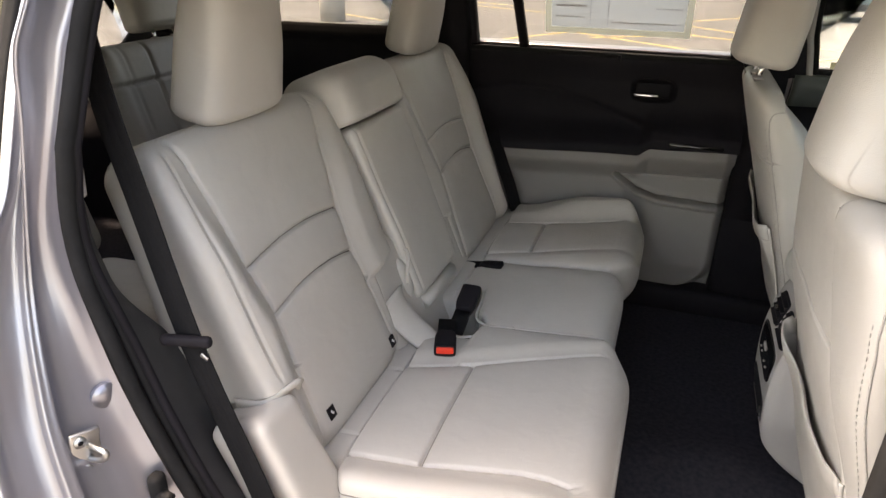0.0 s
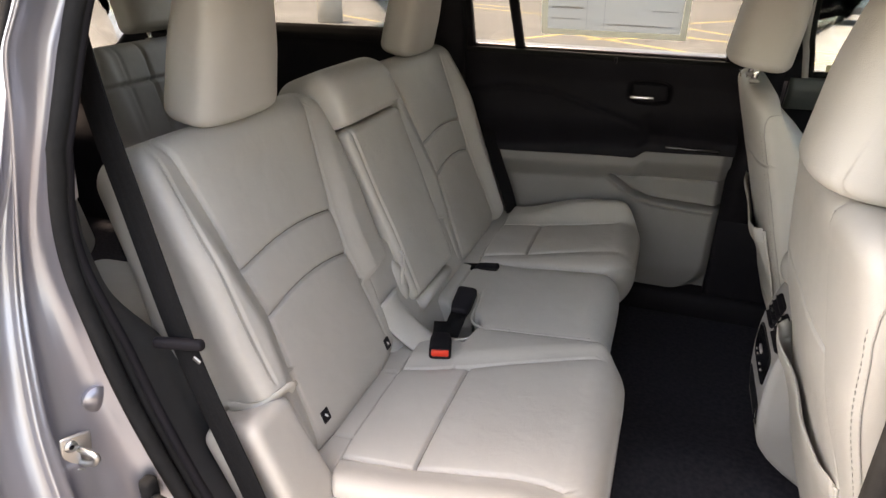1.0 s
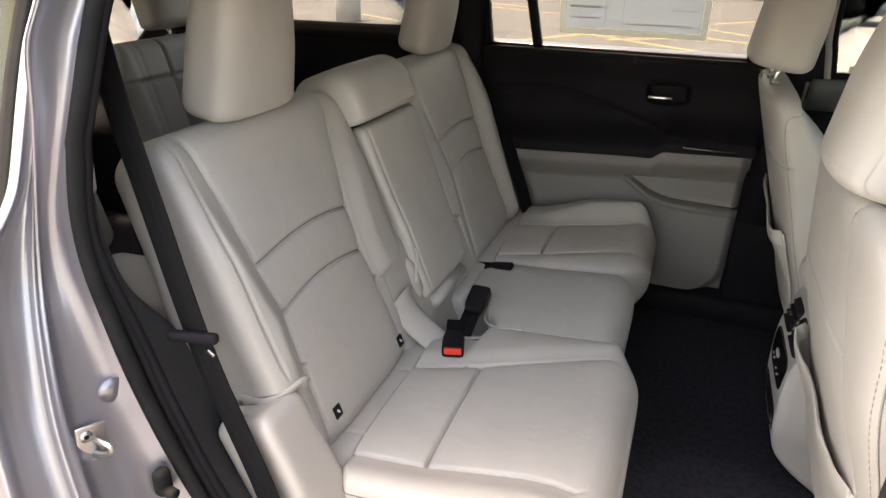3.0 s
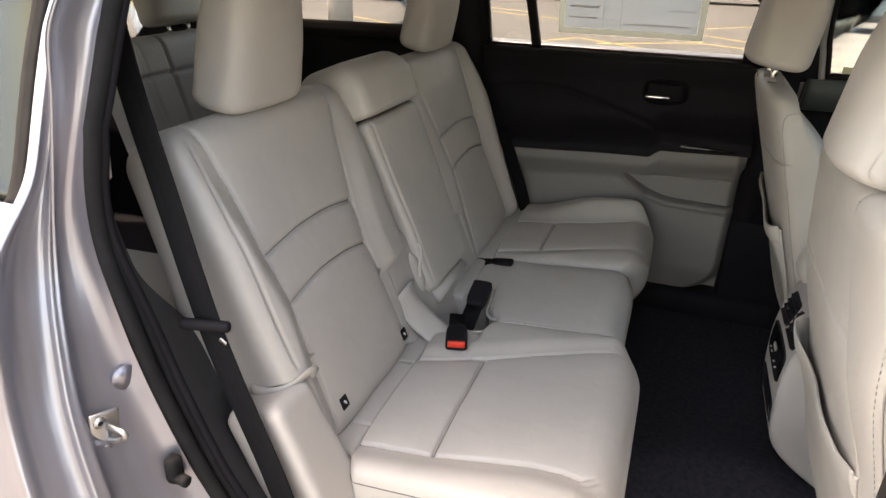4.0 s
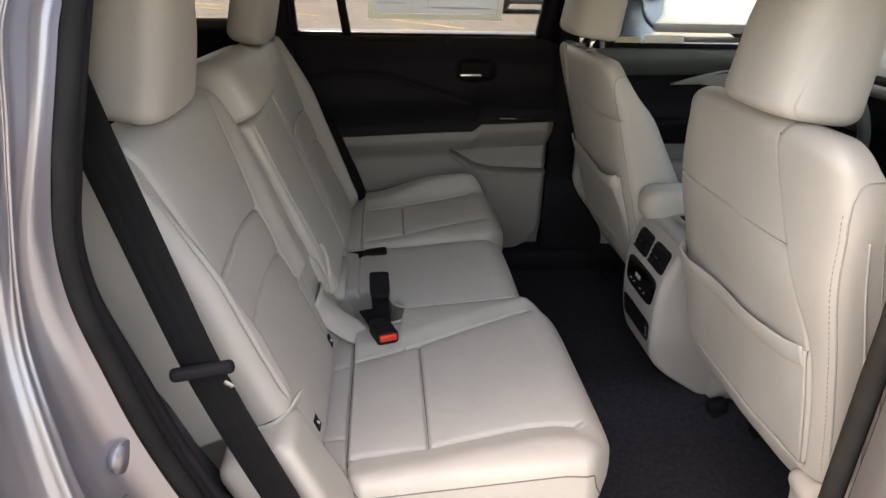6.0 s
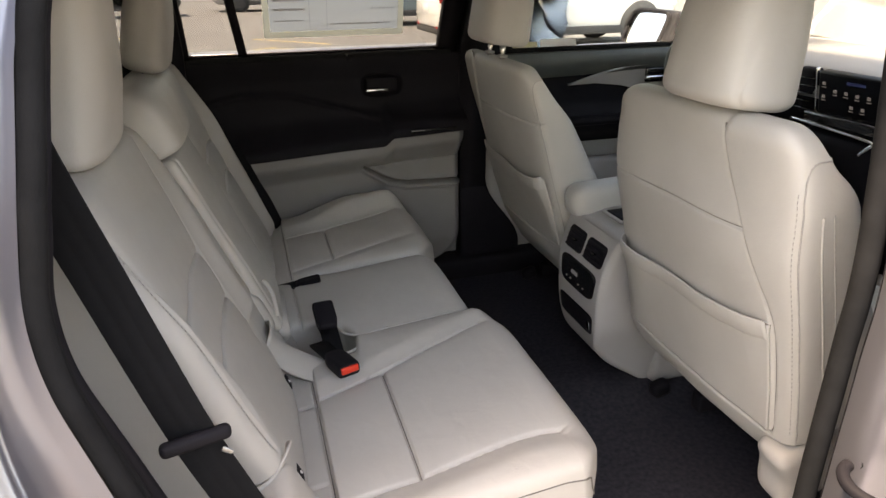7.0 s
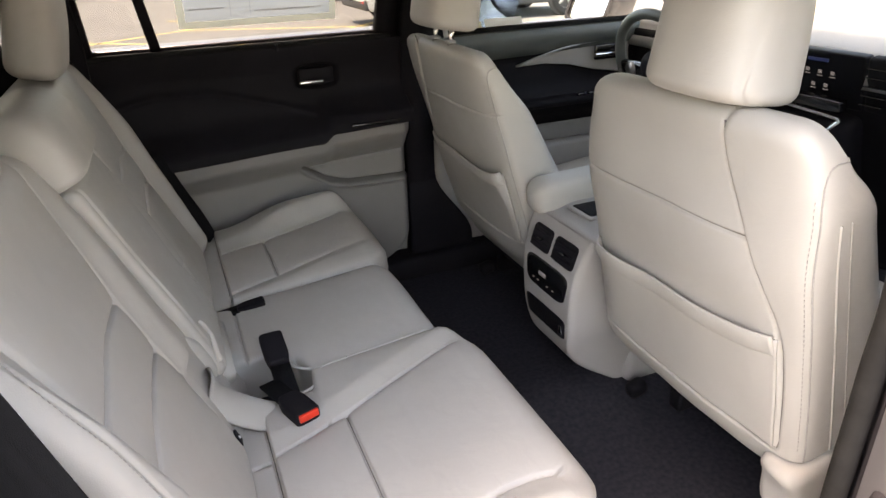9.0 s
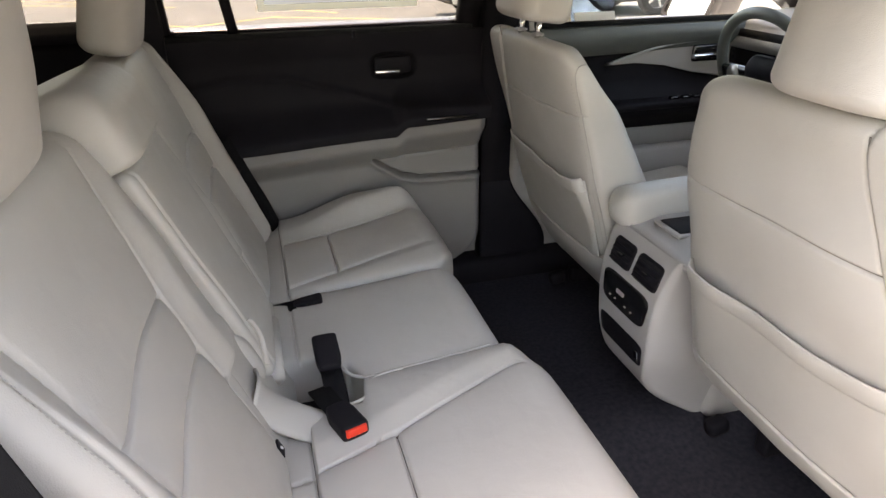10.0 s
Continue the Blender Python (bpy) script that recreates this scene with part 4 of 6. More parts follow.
part("quarter_trim", surface(quarter_f, 30, 40, 0.02, (0, 1, 0)), TRIM_BLACK, shell)
part("quarter_ledge", surface(lambda u, v: (-1.43 + 1.17 * u, 0.70 + 0.05 * v, 1.237 + 0.03 * v + 0.012 * u), 20, 4, 0.02, (0, 0.5, -1)), TRIM_BLACK, shell)
part("quarter_header", rbox((1.75, 0.06, 0.08), (-1.1, 0.66, 1.58), 0.02), TRIM_GREY, shell)
part("quarter_post", sweep([(-1.36, 0.735, 1.20), (-1.37, 0.70, 1.35), (-1.40, 0.64, 1.60)], [(-0.07, -0.03), (0.07, -0.03), (0.07, 0.03), (-0.07, 0.03)], (1, 0, 0)), TRIM_BLACK, shell)
part("quarter_pane", surface(lambda u, v: (-1.36 + 1.11 * u, GL(1.25 + 0.34 * v) + 0.01 + 0 * u, 1.25 + 0.34 * v), 3, 3, 0.004, (0, 1, 0)), PRIVACY, shell)
part("quarter_pane", surface(lambda u, v: (-1.92 + 0.54 * u, GL(1.11 + 0.48 * v) + 0.01 + 0 * u, 1.11 + 0.48 * v), 3, 3, 0.004, (0, 1, 0)), PRIVACY, shell)
part("quarter_skin", surface(lambda u, v: (-2.2 + 2.0 * u, 0.90 - 0.1 * smooth(v, 0.6, 1.0), 0.35 + (0.90 - 0.15 * smooth(u, 0.38, 0.30)) * v), 40, 20, 0.01, (0, -1, 0)), SILVER, shell)
# tailgate
part("tailgate", rbox((0.06, 1.5, 0.75), (-1.95, 0, 0.80), 0.02), TRIM_BLACK, shell)
part("tailgate_pane", surface(lambda u, v: (-1.95 + 0.12 * v, -0.62 + 1.24 * u, 1.19 + 0.42 * v), 3, 3, 0.004, (-1, 0, 0)), TAIL_GLASS, shell)
# roof, open between the windows only below
# unseen headliner, lowered, most in front, to shade the headrests
part("headliner", surface(lambda u, v: (-2.0 + 3.30 * u, -0.64 + 1.28 * v, 1.585 + 0.03 * np.sin(np.pi * v) - 0.05 * smooth(u, 0.7, 1.0)), 20, 16, 0.05, (0, 0, 1)), TRIM_GREY, shell)
part("roof_skin", surface(lambda u, v: (-2.05 + 3.40 * u, -0.68 + 1.36 * v, 1.69 + 0.04 * np.sin(np.pi * v)), 20, 16, 0.01, (0, 0, 1)), SILVER, shell)

part("sill_trim", rbox((1.9, 0.16, 0.09), (0.55, 0.76, 0.485), 0.02), TRIM_BLACK, shell)
part("pillar_foot", surface(lambda u, v: (0.655 + (0.09 + 0.13 * smooth(v, 0.75, 0.2)) * u, 0.712 + 0 * u, 0.47 + 0.45 * v), 12, 20, 0.03, (0, 1, 0)), TRIM_BLACK, shell)

# near side: edge of the door opening
EDGE = [(0.45, 0.10), (0.60, 0.05), (0.70, 0.0), (0.80, -0.066), (0.86, -0.095), (0.907, -0.114), (0.96, -0.134), (1.02, -0.152), (1.10, -0.171), (1.165, -0.185), (1.228, -0.187),
        (1.284, -0.177), (1.34, -0.168), (1.40, -0.159), (1.46, -0.147), (1.60, -0.105)]
CREASE = [(0.45, 0.06, -0.905), (0.70, -0.04, -0.90), (0.81, -0.10, -0.893), (0.96, -0.163, -0.865), (1.06, -0.193, -0.836), (1.15, -0.213, -0.806), (1.27, -0.205, -0.785), (1.35, -0.194, -0.776),
          (1.42, -0.182, -0.771), (1.60, -0.13, -0.712)]
OUTER = [(0.45, 0.03, -0.95), (0.70, -0.07, -0.95), (0.81, -0.125, -0.945), (0.887, -0.165, -0.938), (0.993, -0.205, -0.912), (1.06, -0.213, -0.900), (1.164, -0.224, -0.870), (1.205, -0.224, -0.838),
         (1.235, -0.219, -0.806), (1.394, -0.205, -0.753), (1.60, -0.155, -0.69)]
zs = catmull([(z, x, 0) for z, x in EDGE], 110)
zs = zs[np.argsort(zs[:, 0])]
lean_in = lambda z: 0.30 * np.clip(z - 1.30, 0, 1)


def strip_y(z):
    return -0.775 + 0.012 * smooth(z, 1.10, 1.30) + lean_in(z)


def rail(table, z):
    """A smoothed edge line of the jamb: its x and y at a height."""
    c = catmull(table, 120)
    return np.array([np.interp(z, c[:, 0], c[:, 1]), np.interp(z, c[:, 0], c[:, 2])])


# section of the jamb: share of the way from the seal over the crease to the outer edge, and how deep it is sunk
jv, jf = [], []
fine = np.concatenate([np.linspace(0, 0.78, 14), np.linspace(0.80, 1.16, 26), np.linspace(1.18, 2.0, 18)])
flank = [(0.0, 0.0), (0.06, 0.004), (0.16, 0.012), (0.32, 0.017), (0.55, 0.018), (0.76, 0.013), (0.84, 0.008), (0.875, 0.003), (0.90, 0.0005), (0.93, 0.0002), (0.96, 0.001), (0.99, 0.001), (1.02, 0.0002), (1.05, 0.0005),
         (1.08, 0.003), (1.12, 0.008), (1.20, 0.013), (1.36, 0.015), (1.60, 0.014), (1.76, 0.010), (1.86, 0.003), (1.93, 0.0), (2.0, 0.0)]
sunk = np.interp(fine, *zip(*flank))
zr = zs[:, 0]


def calm(a, n=7):
    """Evens a rail out along its length."""
    w = np.hanning(2 * n + 1)
    return np.convolve(np.pad(a, n, mode="reflect", reflect_type="odd"), w / w.sum(), "valid")


RA = np.stack([calm(zs[:, 1]), calm(strip_y(zr))], 1)
RB = np.stack([calm(c) for c in rail(CREASE, zr)], 1)
RC = np.stack([calm(c) for c in rail(OUTER, zr)], 1)
for z, ra, rb, rc in zip(zr, RA, RB, RC):
    t = (rc - ra) / np.linalg.norm(rc - ra)
    nrm = np.array([-t[1], t[0]])
    nrm = nrm if nrm[0] > 0 else -nrm
    row = []
    for f_, deep in zip(fine, sunk):
        p = (ra * (1 - f_) + rb * f_ if f_ < 1 else rb * (2 - f_) + rc * (f_ - 1)) - nrm * deep
        row.append((p[0], p[1], z))
    ex, yo = row[-1][0], row[-1][1]
    for dx, dy in ((0.004, -0.001), (0.009, -0.001), (0.014, 0.0), (0.03, 0.0), (0.10, -0.003), (0.35, -0.006), (0.9, -0.006), (1.7, 0.03)):
        row.append((ex - dx, yo + dy, z))
    jv.append(row)
k = len(jv[0])
for i in range(len(jv) - 1):
    for j in range(k - 1):
        z = jv[i][j][2]
        if j >= len(fine) + 2 and 1.215 < z < 1.57:
            continue
        jf.append((i * k + j, i * k + j + 1, (i + 1) * k + j + 1, (i + 1) * k + j))
part("door_jamb", mesh_of("jamb", [v for r in jv for v in r], jf), SILVER, shell, "silver painted door jamb")
# rear side window seen from outside

def beside(z, back, inn):
    r = rail(OUTER, z)
    return r[0] - back, r[1] + inn


def gasket_f(u, v):
    z = 1.215 + 0.36 * v
    r = rail(OUTER, z.ravel())
    return (r[0].reshape(z.shape) - 0.016 - 0.022 * u, r[1].reshape(z.shape) + 0.002, z)


def outer_glass(u, v):
    z = 1.215 + 0.36 * v
    r = rail(OUTER, z.ravel())
    return (r[0].reshape(z.shape) - 0.036 - 1.3 * u, r[1].reshape(z.shape) + 0.006, z)


part("window_gasket", surface(gasket_f, 4, 40, 0.012, (0, 1, 0)), RUBBER, shell, "black window surround")
part("window_sill", rbox((1.3, 0.012, 0.016), (-0.93, -0.822, 1.213), 0.004), CHROME, shell, "bright window moulding")
part("outer_pane", surface(outer_glass, 8, 30, 0.004, (0, 1, 0)), DARK_GLASS, shell)
# weatherstrip and inner trim
slim = lambda z: smooth(z, 1.0, 1.22)
strip = [(x + 0.009, strip_y(z) + 0.008 - 0.002 * slim(z), z) for z, x, _ in zs]
part("weatherstrip", tube(strip, 0.0098, 14), RUBBER, shell, "black rubber door seal")
strip2 = [(x + 0.010 + 0.002 * slim(z), strip_y(z) + 0.026 - 0.012 * slim(z), z) for z, x, _ in zs]
part("weatherstrip", tube(strip2, 0.006, 10), RUBBER, shell, "black rubber door seal")

part("seal_carrier", sweep([(x + 0.014 - 0.003 * slim(z), strip_y(z) + 0.034 - 0.017 * slim(z), z) for z, x, _ in zs], [(0.0085 * math.cos(a), 0.007 * math.sin(a)) for a in np.linspace(0, 2 * np.pi, 14, endpoint=False)], (1, 0, 0)), TRIM_BLACK, shell)


def inner_f(u, v):
    z = 0.46 + 1.14 * v
    x = curve_at(EDGE, z) + 0.004 - 0.30 * u
    y = strip_y(z) + 0.030 - 0.012 * smooth(z, 1.0, 1.22) + 0.012 * smooth(u, 0.0, 0.12) + 0.0 * u
    return x, y, z


part("pillar_trim", surface(inner_f, 20, 60, 0.01, (0, -1, 0)), TRIM_DARK, shell)
def return_f(u, v):
    z = 0.46 + 0.80 * v
    return curve_at(EDGE, z) - 0.004 - 0.05 * u - 0.02 * u * u, strip_y(z) + 0.036 - 0.012 * smooth(z, 1.0, 1.22) + (0.060 + 0.07 * smooth(z, 1.10, 0.92)) * np.sin(u * math.pi / 2), z


part("pillar_return", surface(return_f, 16, 60, 0.008, (-1, 0, 0)), TRIM_DARK, shell)
part("upper_trim", surface(lambda u, v: (curve_at(EDGE, 1.232 + 0.18 * v) + 0.012 - 0.012 * u, strip_y(1.232 + 0.18 * v) + 0.020 + 0.022 * (1 - v) * u, 1.232 + 0.18 * v), 8, 40, 0.006, (-1, 0, 0)), TRIM_GREY, shell)
part("quarter_trim", surface(lambda u, v: (-1.9 + 1.5 * u, -0.70 + 0 * u, 0.46 + 0.76 * v), 10, 10, 0.02, (0, -1, 0)), TRIM_BLACK, shell)
# front post of the opening and its seal
BP = [(0.700, -0.745, 0.45), (0.692, -0.745, 0.80), (0.690, -0.745, 1.00), (0.690, -0.740, 1.18), (0.72, -0.66, 1.60)]
bpath = catmull(BP, 40)
part("weatherstrip", tube(bpath, 0.014, 12), RUBBER, shell, "black rubber door seal")
SKEW = [(0.004, -0.02), (0.12, -0.02), (0.12, 0.05), (0.085, 0.032)]
part("pillar_trim", sweep([p for p in bpath if p[2] < 1.2], SKEW, (1, 0, 0)), TRIM_BLACK, shell)
part("upper_trim", sweep([p + np.array((0.0, 0.0, 0.004)) for p in bpath if p[2] > 1.185], SKEW, (1, 0, 0)), TRIM_GREY, shell)
part("door_jamb", sweep([(x + 0.055, y - 0.045, z) for x, y, z in bpath], [(-0.03, -0.05), (0.06, -0.05), (0.06, 0.02), (-0.055, 0.02)], (1, 0, 0)), SILVER, shell, "silver painted door jamb")
# the open rear door, swung out on the front post
odoor = thing("car_door", "open rear door swung out beside the seats", "car door", at=(0.76, -1.3, 0.5))


def swing(t, z, off):
    """A place on the open door: t along it from the hinge, off from its inner face."""
    return 0.745 - 0.10 * t + off, -0.86 - 0.99 * t, z


part("inner_panel", surface(lambda u, v: swing(0.92 * u, 0.43 + 0.79 * v, -0.03 * np.exp(-((v - 0.62) / 0.07) ** 2)), 40, 40, 0.02, (1, 0, 0)), TRIM_BLACK, odoor)
part("lower_panel", surface(lambda u, v: swing(0.05 + 0.85 * u, 0.46 + 0.42 * v, -0.012), 20, 20, 0.012, (1, 0, 0)), TRIM_GREY, odoor)
part("outer_skin", surface(lambda u, v: swing(0.95 * u, 0.40 + 0.82 * v, 0.14 - 0.03 * v), 20, 20, 0.01, (-1, 0, 0)), SILVER, odoor)
cup = [(0.695 + 0.040 * math.cos(a), -0.835 + 0.040 * math.sin(a), 0.868) for a in np.linspace(0, 2 * np.pi, 33)]
part("cup_holder", tube(cup, 0.008, 10), TRIM_BLACK, odoor, "black cup holder ring")
opane = part("pane", surface(lambda u, v: swing(0.05 + 0.8 * u, 1.21 + 0.38 * v, 0.06 + 0.10 * v), 3, 3, 0.004, (1, 0, 0)), PRIVACY, odoor)
part("window_frame", tube(catmull([swing(0.02, 1.21, 0.06), swing(0.04, 1.58, 0.16), swing(0.60, 1.60, 0.16), swing(0.90, 1.40, 0.11), swing(0.93, 1.21, 0.06)], 40), 0.022, 8), TRIM_BLACK, odoor)
# passenger front door, out of view: added to keep sun patches off the seats
ndoor = thing("car_door", "unseen closed passenger front door with a clear window", "car door", at=(1.25, -0.75, 0.5))
part("inner_panel", surface(lambda u, v: (0.83 + 0.95 * u, -0.735 - 0.02 * np.sin(np.pi * v), 0.45 + 0.76 * v), 20, 20, 0.02, (0, -1, 0)), TRIM_GREY, ndoor)
part("outer_skin", surface(lambda u, v: (0.76 + 1.05 * u, -0.90 + 0.07 * smooth(v, 0.5, 1.0), 0.40 + 0.82 * v), 10, 20, 0.01, (0, 1, 0)), SILVER, ndoor)
part("pane", surface(lambda u, v: (0.82 + 0.95 * u, -GL(1.21 + 0.40 * v) + 0 * u, 1.21 + 0.40 * v), 3, 3, 0.004, (0, -1, 0)), GLASS, ndoor)
# near rail is unseen and set lower than the far one to block sky light
part("roof_rail", rbox((1.9, 0.11, 0.09), (0.25, -0.675, 1.565), 0.02), TRIM_GREY, shell)
part("roof_rail", rbox((1.9, 0.11, 0.07), (0.25, 0.695, 1.665), 0.02), TRIM_GREY, shell)
part("sill", rbox((0.75, 0.14, 0.10), (0.33, -0.83, 0.42), 0.02), SILVER, shell)
part("sill_trim", rbox((0.66, 0.10, 0.03), (0.34, -0.74, 0.47), 0.01), TRIM_BLACK, shell)

# striker, plug and rubber stop on the jamb
st = thing("striker", "bright zinc door striker bolted to the silver jamb", "door latch", at=(-0.16, -0.82, 0.93))
ST = Matrix.Rotation(math.atan2(-0.342, 0.94), 3, "Z")


def at_jamb(c, out, side=0.0, up=0.0):
    """A place beside c: out from the jamb, along it and up."""
    return Vector(c) + ST @ Vector((out, side, up))


SC = (-0.157, -0.836, 0.934)
part("plate", rbox((0.006, 0.036, 0.064), SC, 0.0028, seg=3, turn=Matrix.Rotation(math.atan2(-0.342, 0.94), 3, "Z") @ Matrix.Rotation(radians(-8), 3, "X")), STEEL, st)
loop = catmull([at_jamb(SC, 0.0, 0.004, 0.010), at_jamb(SC, 0.020, 0.010, 0.010), at_jamb(SC, 0.028, 0.013, 0.007), at_jamb(SC, 0.026, 0.012, 0.0), at_jamb(SC, 0.018, 0.008, -0.006), at_jamb(SC, 0.0, 0.002, -0.010)], 24)
part("loop", tube(loop, 0.0042, 10), STEEL, st)
for du in (-0.021, 0.021):
    bolt = tube([at_jamb(SC, 0.0, -0.004, du), at_jamb(SC, 0.005, -0.004, du), at_jamb(SC, 0.0065, -0.004, du)], 0.0075, 14)
    b_ = part("bolt", bolt, STEEL, st)
    part("socket", tube([at_jamb(SC, 0.004, -0.004, du), at_jamb(SC, 0.006, -0.004, du), at_jamb(SC, 0.0068, -0.004, du)], 0.0035, 6), TRIM_BLACK, b_)
GC = (-0.1590, -0.7880, 0.987)
plug = thing("grommet", "round painted plug in the door jamb", "plug", at=GC)
part("cap", tube([at_jamb(GC, -0.006), at_jamb(GC, 0.001), at_jamb(GC, 0.0018)], 0.0165, 32), SILVER, plug)
part("lip", tube([at_jamb(GC, 0.001, 0.0168 * math.cos(a), 0.0168 * math.sin(a)) for a in np.linspace(0, 2 * np.pi, 40)], 0.0009, 6), SILVER, plug)
stop = thing("rubber_stop", "black rubber door stop on the silver jamb", "rubber stop", at=(-0.095, -0.79, 0.85))
part("body", rbox((0.02, 0.022, 0.042), (-0.098, -0.795, 0.861), 0.008, seg=3), RUBBER, stop)
part("tip", tube([(-0.095, -0.798, 0.853), (-0.078, -0.80, 0.851), (-0.074, -0.80, 0.851)], 0.008, 12), RUBBER, stop)

# ---- seat belts ----
belt = thing("seat_belt", "black seat belt hanging beside the rear seat", "seat belt", at=(0.03, -0.70, 0.6))
up_path = catmull([(-0.245, -0.640, 1.56), (-0.19, -0.671, 1.35), (-0.147, -0.683, 1.20), (-0.103, -0.694, 1.05), (-0.075, -0.699, 0.97), (-0.048, -0.702, 0.90), (-0.009, -0.706, 0.80), (0.035, -0.71, 0.66), (0.05, -0.70, 0.55)], 60)
rib = [(a, 0.0009 + 0.0005 * abs(math.cos(a * 210))) for a in np.linspace(-0.0235, 0.0235, 41)]
part("webbing", sweep(up_path, rib + [(a, -b) for a, b in rib[::-1]], (0.90, -0.10, 0.25)), WEBBING, belt)
tg_ = part("tongue", rbox((0.070, 0.014, 0.016), (-0.094, -0.705, 1.033), 0.006, turn=Matrix.Rotation(radians(14), 3, "Z"), seg=3), TRIM_BLACK, belt, "black belt tongue")
part("blade", rbox((0.012, 0.0025, 0.006), (-0.066, -0.708, 1.016), 0.001, turn=Matrix.Rotation(radians(35), 3, "Y")), STEEL, tg_)


def buckle(base, tip, label, size=(0.044, 0.026), red=True, face=(0, 0, 1)):
    b = thing("seat_belt_buckle", label, "buckle", "seat belt buckles", at=base)
    base, tip = Vector(base), Vector(tip)
    way = (tip - base).normalized()
    w = way.cross(Vector(face)).normalized()
    f = axes(base + (tip - base) * 0.4, w, way)
    L = (tip - base).length
    part("housing", soft_block(f, L * 0.6, lambda h: -size[0] / 2 + 0.004 * smooth(h, L * 0.2, 0), lambda h: size[0] / 2 - 0.004 * smooth(h, L * 0.2, 0), (size[1] / 2, size[1] / 2), p=5, cap=0.006,
                               nf=24, nb=24, nr=12), TRIM_BLACK, b)
    part("strap", ribbon([base - way * 0.02, base + way * L * 0.2, base + way * L * 0.45], 0.036, 0.004, w), WEBBING, b)
    if red:
        turn = Matrix((w, way, w.cross(way))).transposed()
        part("release_button", rbox((size[0] * 0.78, 0.008, size[1] * 0.5), tip + w.cross(way) * size[1] * 0.12, 0.002, turn=turn), RED, b, "red release button")
    return b


buckle((0.080, -0.150, 0.778), (0.117, -0.268, 0.790), "black seat belt buckle with a red button lying on the seat")
buckle((0.102, -0.150, 0.772), (0.098, -0.025, 0.806), "black seat belt buckle standing out of the seat", red=False)
buckle((0.018, 0.182, 0.756), (0.116, 0.178, 0.771), "black seat belt buckle lying flat in the seat gap", (0.032, 0.016), red=False)

far_belt = thing("seat_belt", "black seat belt hanging between the far seat and the door", "seat belt", at=(0.03, 0.62, 0.75))
part("webbing", sweep(catmull([(-0.05, 0.632, 1.00), (-0.012, 0.628, 0.90), (0.022, 0.622, 0.82), (0.05, 0.615, 0.74)], 24), rib + [(a, -b) for a, b in rib[::-1]], (0.45, 0.85, 0.2)), WEBBING, far_belt)
for x, y, z in ((0.004, -0.518, 0.800), (0.006, -0.272, 0.792), (0.0, 0.300, 0.797), (0.0, 0.531, 0.799)):
    tag = thing("anchor_tag", "small black anchor tag sewn into the seat seam", "fabric tag", "anchor tags", at=(x, y, z))
    tn = Matrix.Rotation(-REC, 3, "Y")
    part("label_cloth", rbox((0.004, 0.02, 0.022), (x, y, z), 0.001, turn=tn), TRIM_BLACK, tag)
    part("emblem", rbox((0.003, 0.004, 0.008), (x + 0.002, y, z + 0.001), 0.001, turn=tn @ Matrix.Rotation(radians(35), 3, "X")), WHITE_TAG, tag)

# ---- third row ----
def third_seat(yc, label):
    s3 = thing("third_row_seat", label, "car seat", "third row seats", at=(-0.85, yc, 0.46))
    up3 = Vector((-0.28, 0, 0.96))
    f = axes((-0.96, yc, 0.74), (0, 1, 0), up3)
    fr = lambda s, h: groove(h - 0.40, 0.010, 0.006) + groove(np.abs(s) - 0.13, 0.004, 0.004) + groove(s + 0.035, 0.016, 0.0045) + 0.014 * smooth(np.abs(s), 0.15, 0.19) + groove(h - 0.40, 0.006, 0.005) * smooth(s, -0.03, -0.05)
    part("backrest", soft_block(f, 0.52, lambda h: -0.24 + 0.03 * smooth(h, 0.4, 0.5), lambda h: 0.24 - 0.03 * smooth(h, 0.4, 0.5), (0.06, 0.05), fr, p=5, cap=0.05, nf=90, nb=40, nr=90), LEATHER, s3)
    c3 = axes((-0.94, yc, 0.70), (0, -1, 0), (1, 0, 0.05))
    part("cushion", soft_block(c3, 0.42, lambda h: -0.24 + 0 * h, lambda h: 0.24 + 0 * h, (0.06, 0.05), p=5, cap=0.05, nf=60, nb=30, nr=40), LEATHER, s3)


third_seat(0.36, "light grey leather third row seat")
third_seat(-0.32, "light grey leather third row seat in the shade")
for yy in (0.462, -0.32):
    headrest_at("headrest", (-1.105, yy, 1.265), math.radians(16), (0.125, 0.05, 0.18), "light grey leather headrest of the third row", "third row headrests")

# ---- front of the cabin ----
fdoor = thing("car_door", "closed front door with grey inlay and black armrest", "car door", at=(1.25, 0.75, 0.5))


def fd_y(x, z):
    return 0.745 - 0.03 * smooth(z, 1.1, 1.2) - 0.06 * np.exp(-((z - 0.965) / 0.045) ** 2)


part("upper_panel", surface(lambda u, v: (0.76 + 1.0 * u, fd_y(0.76 + u, 0.90 + 0.31 * v), 0.90 + 0.31 * v), 60, 60, 0.02, (0, 1, 0)), TRIM_BLACK, fdoor)
part("top_pad", surface(lambda u, v: (0.76 + 1.0 * u, fd_y(0.76 + u, 1.125 + 0.088 * v) - 0.012 - 0.012 * np.sin(np.pi * v), 1.125 + 0.088 * v + 0.02 * u * (1 - v)), 60, 20, 0.02, (0, 1, 0)), VINYL, fdoor, "dark soft door top")
part("lower_panel", surface(lambda u, v: (0.76 + 1.0 * u, fd_y(0.76 + u, 0.50 + 0.40 * v) - 0.004, 0.50 + 0.40 * v), 40, 40, 0.02, (0, 1, 0)), TRIM_GREY, fdoor)


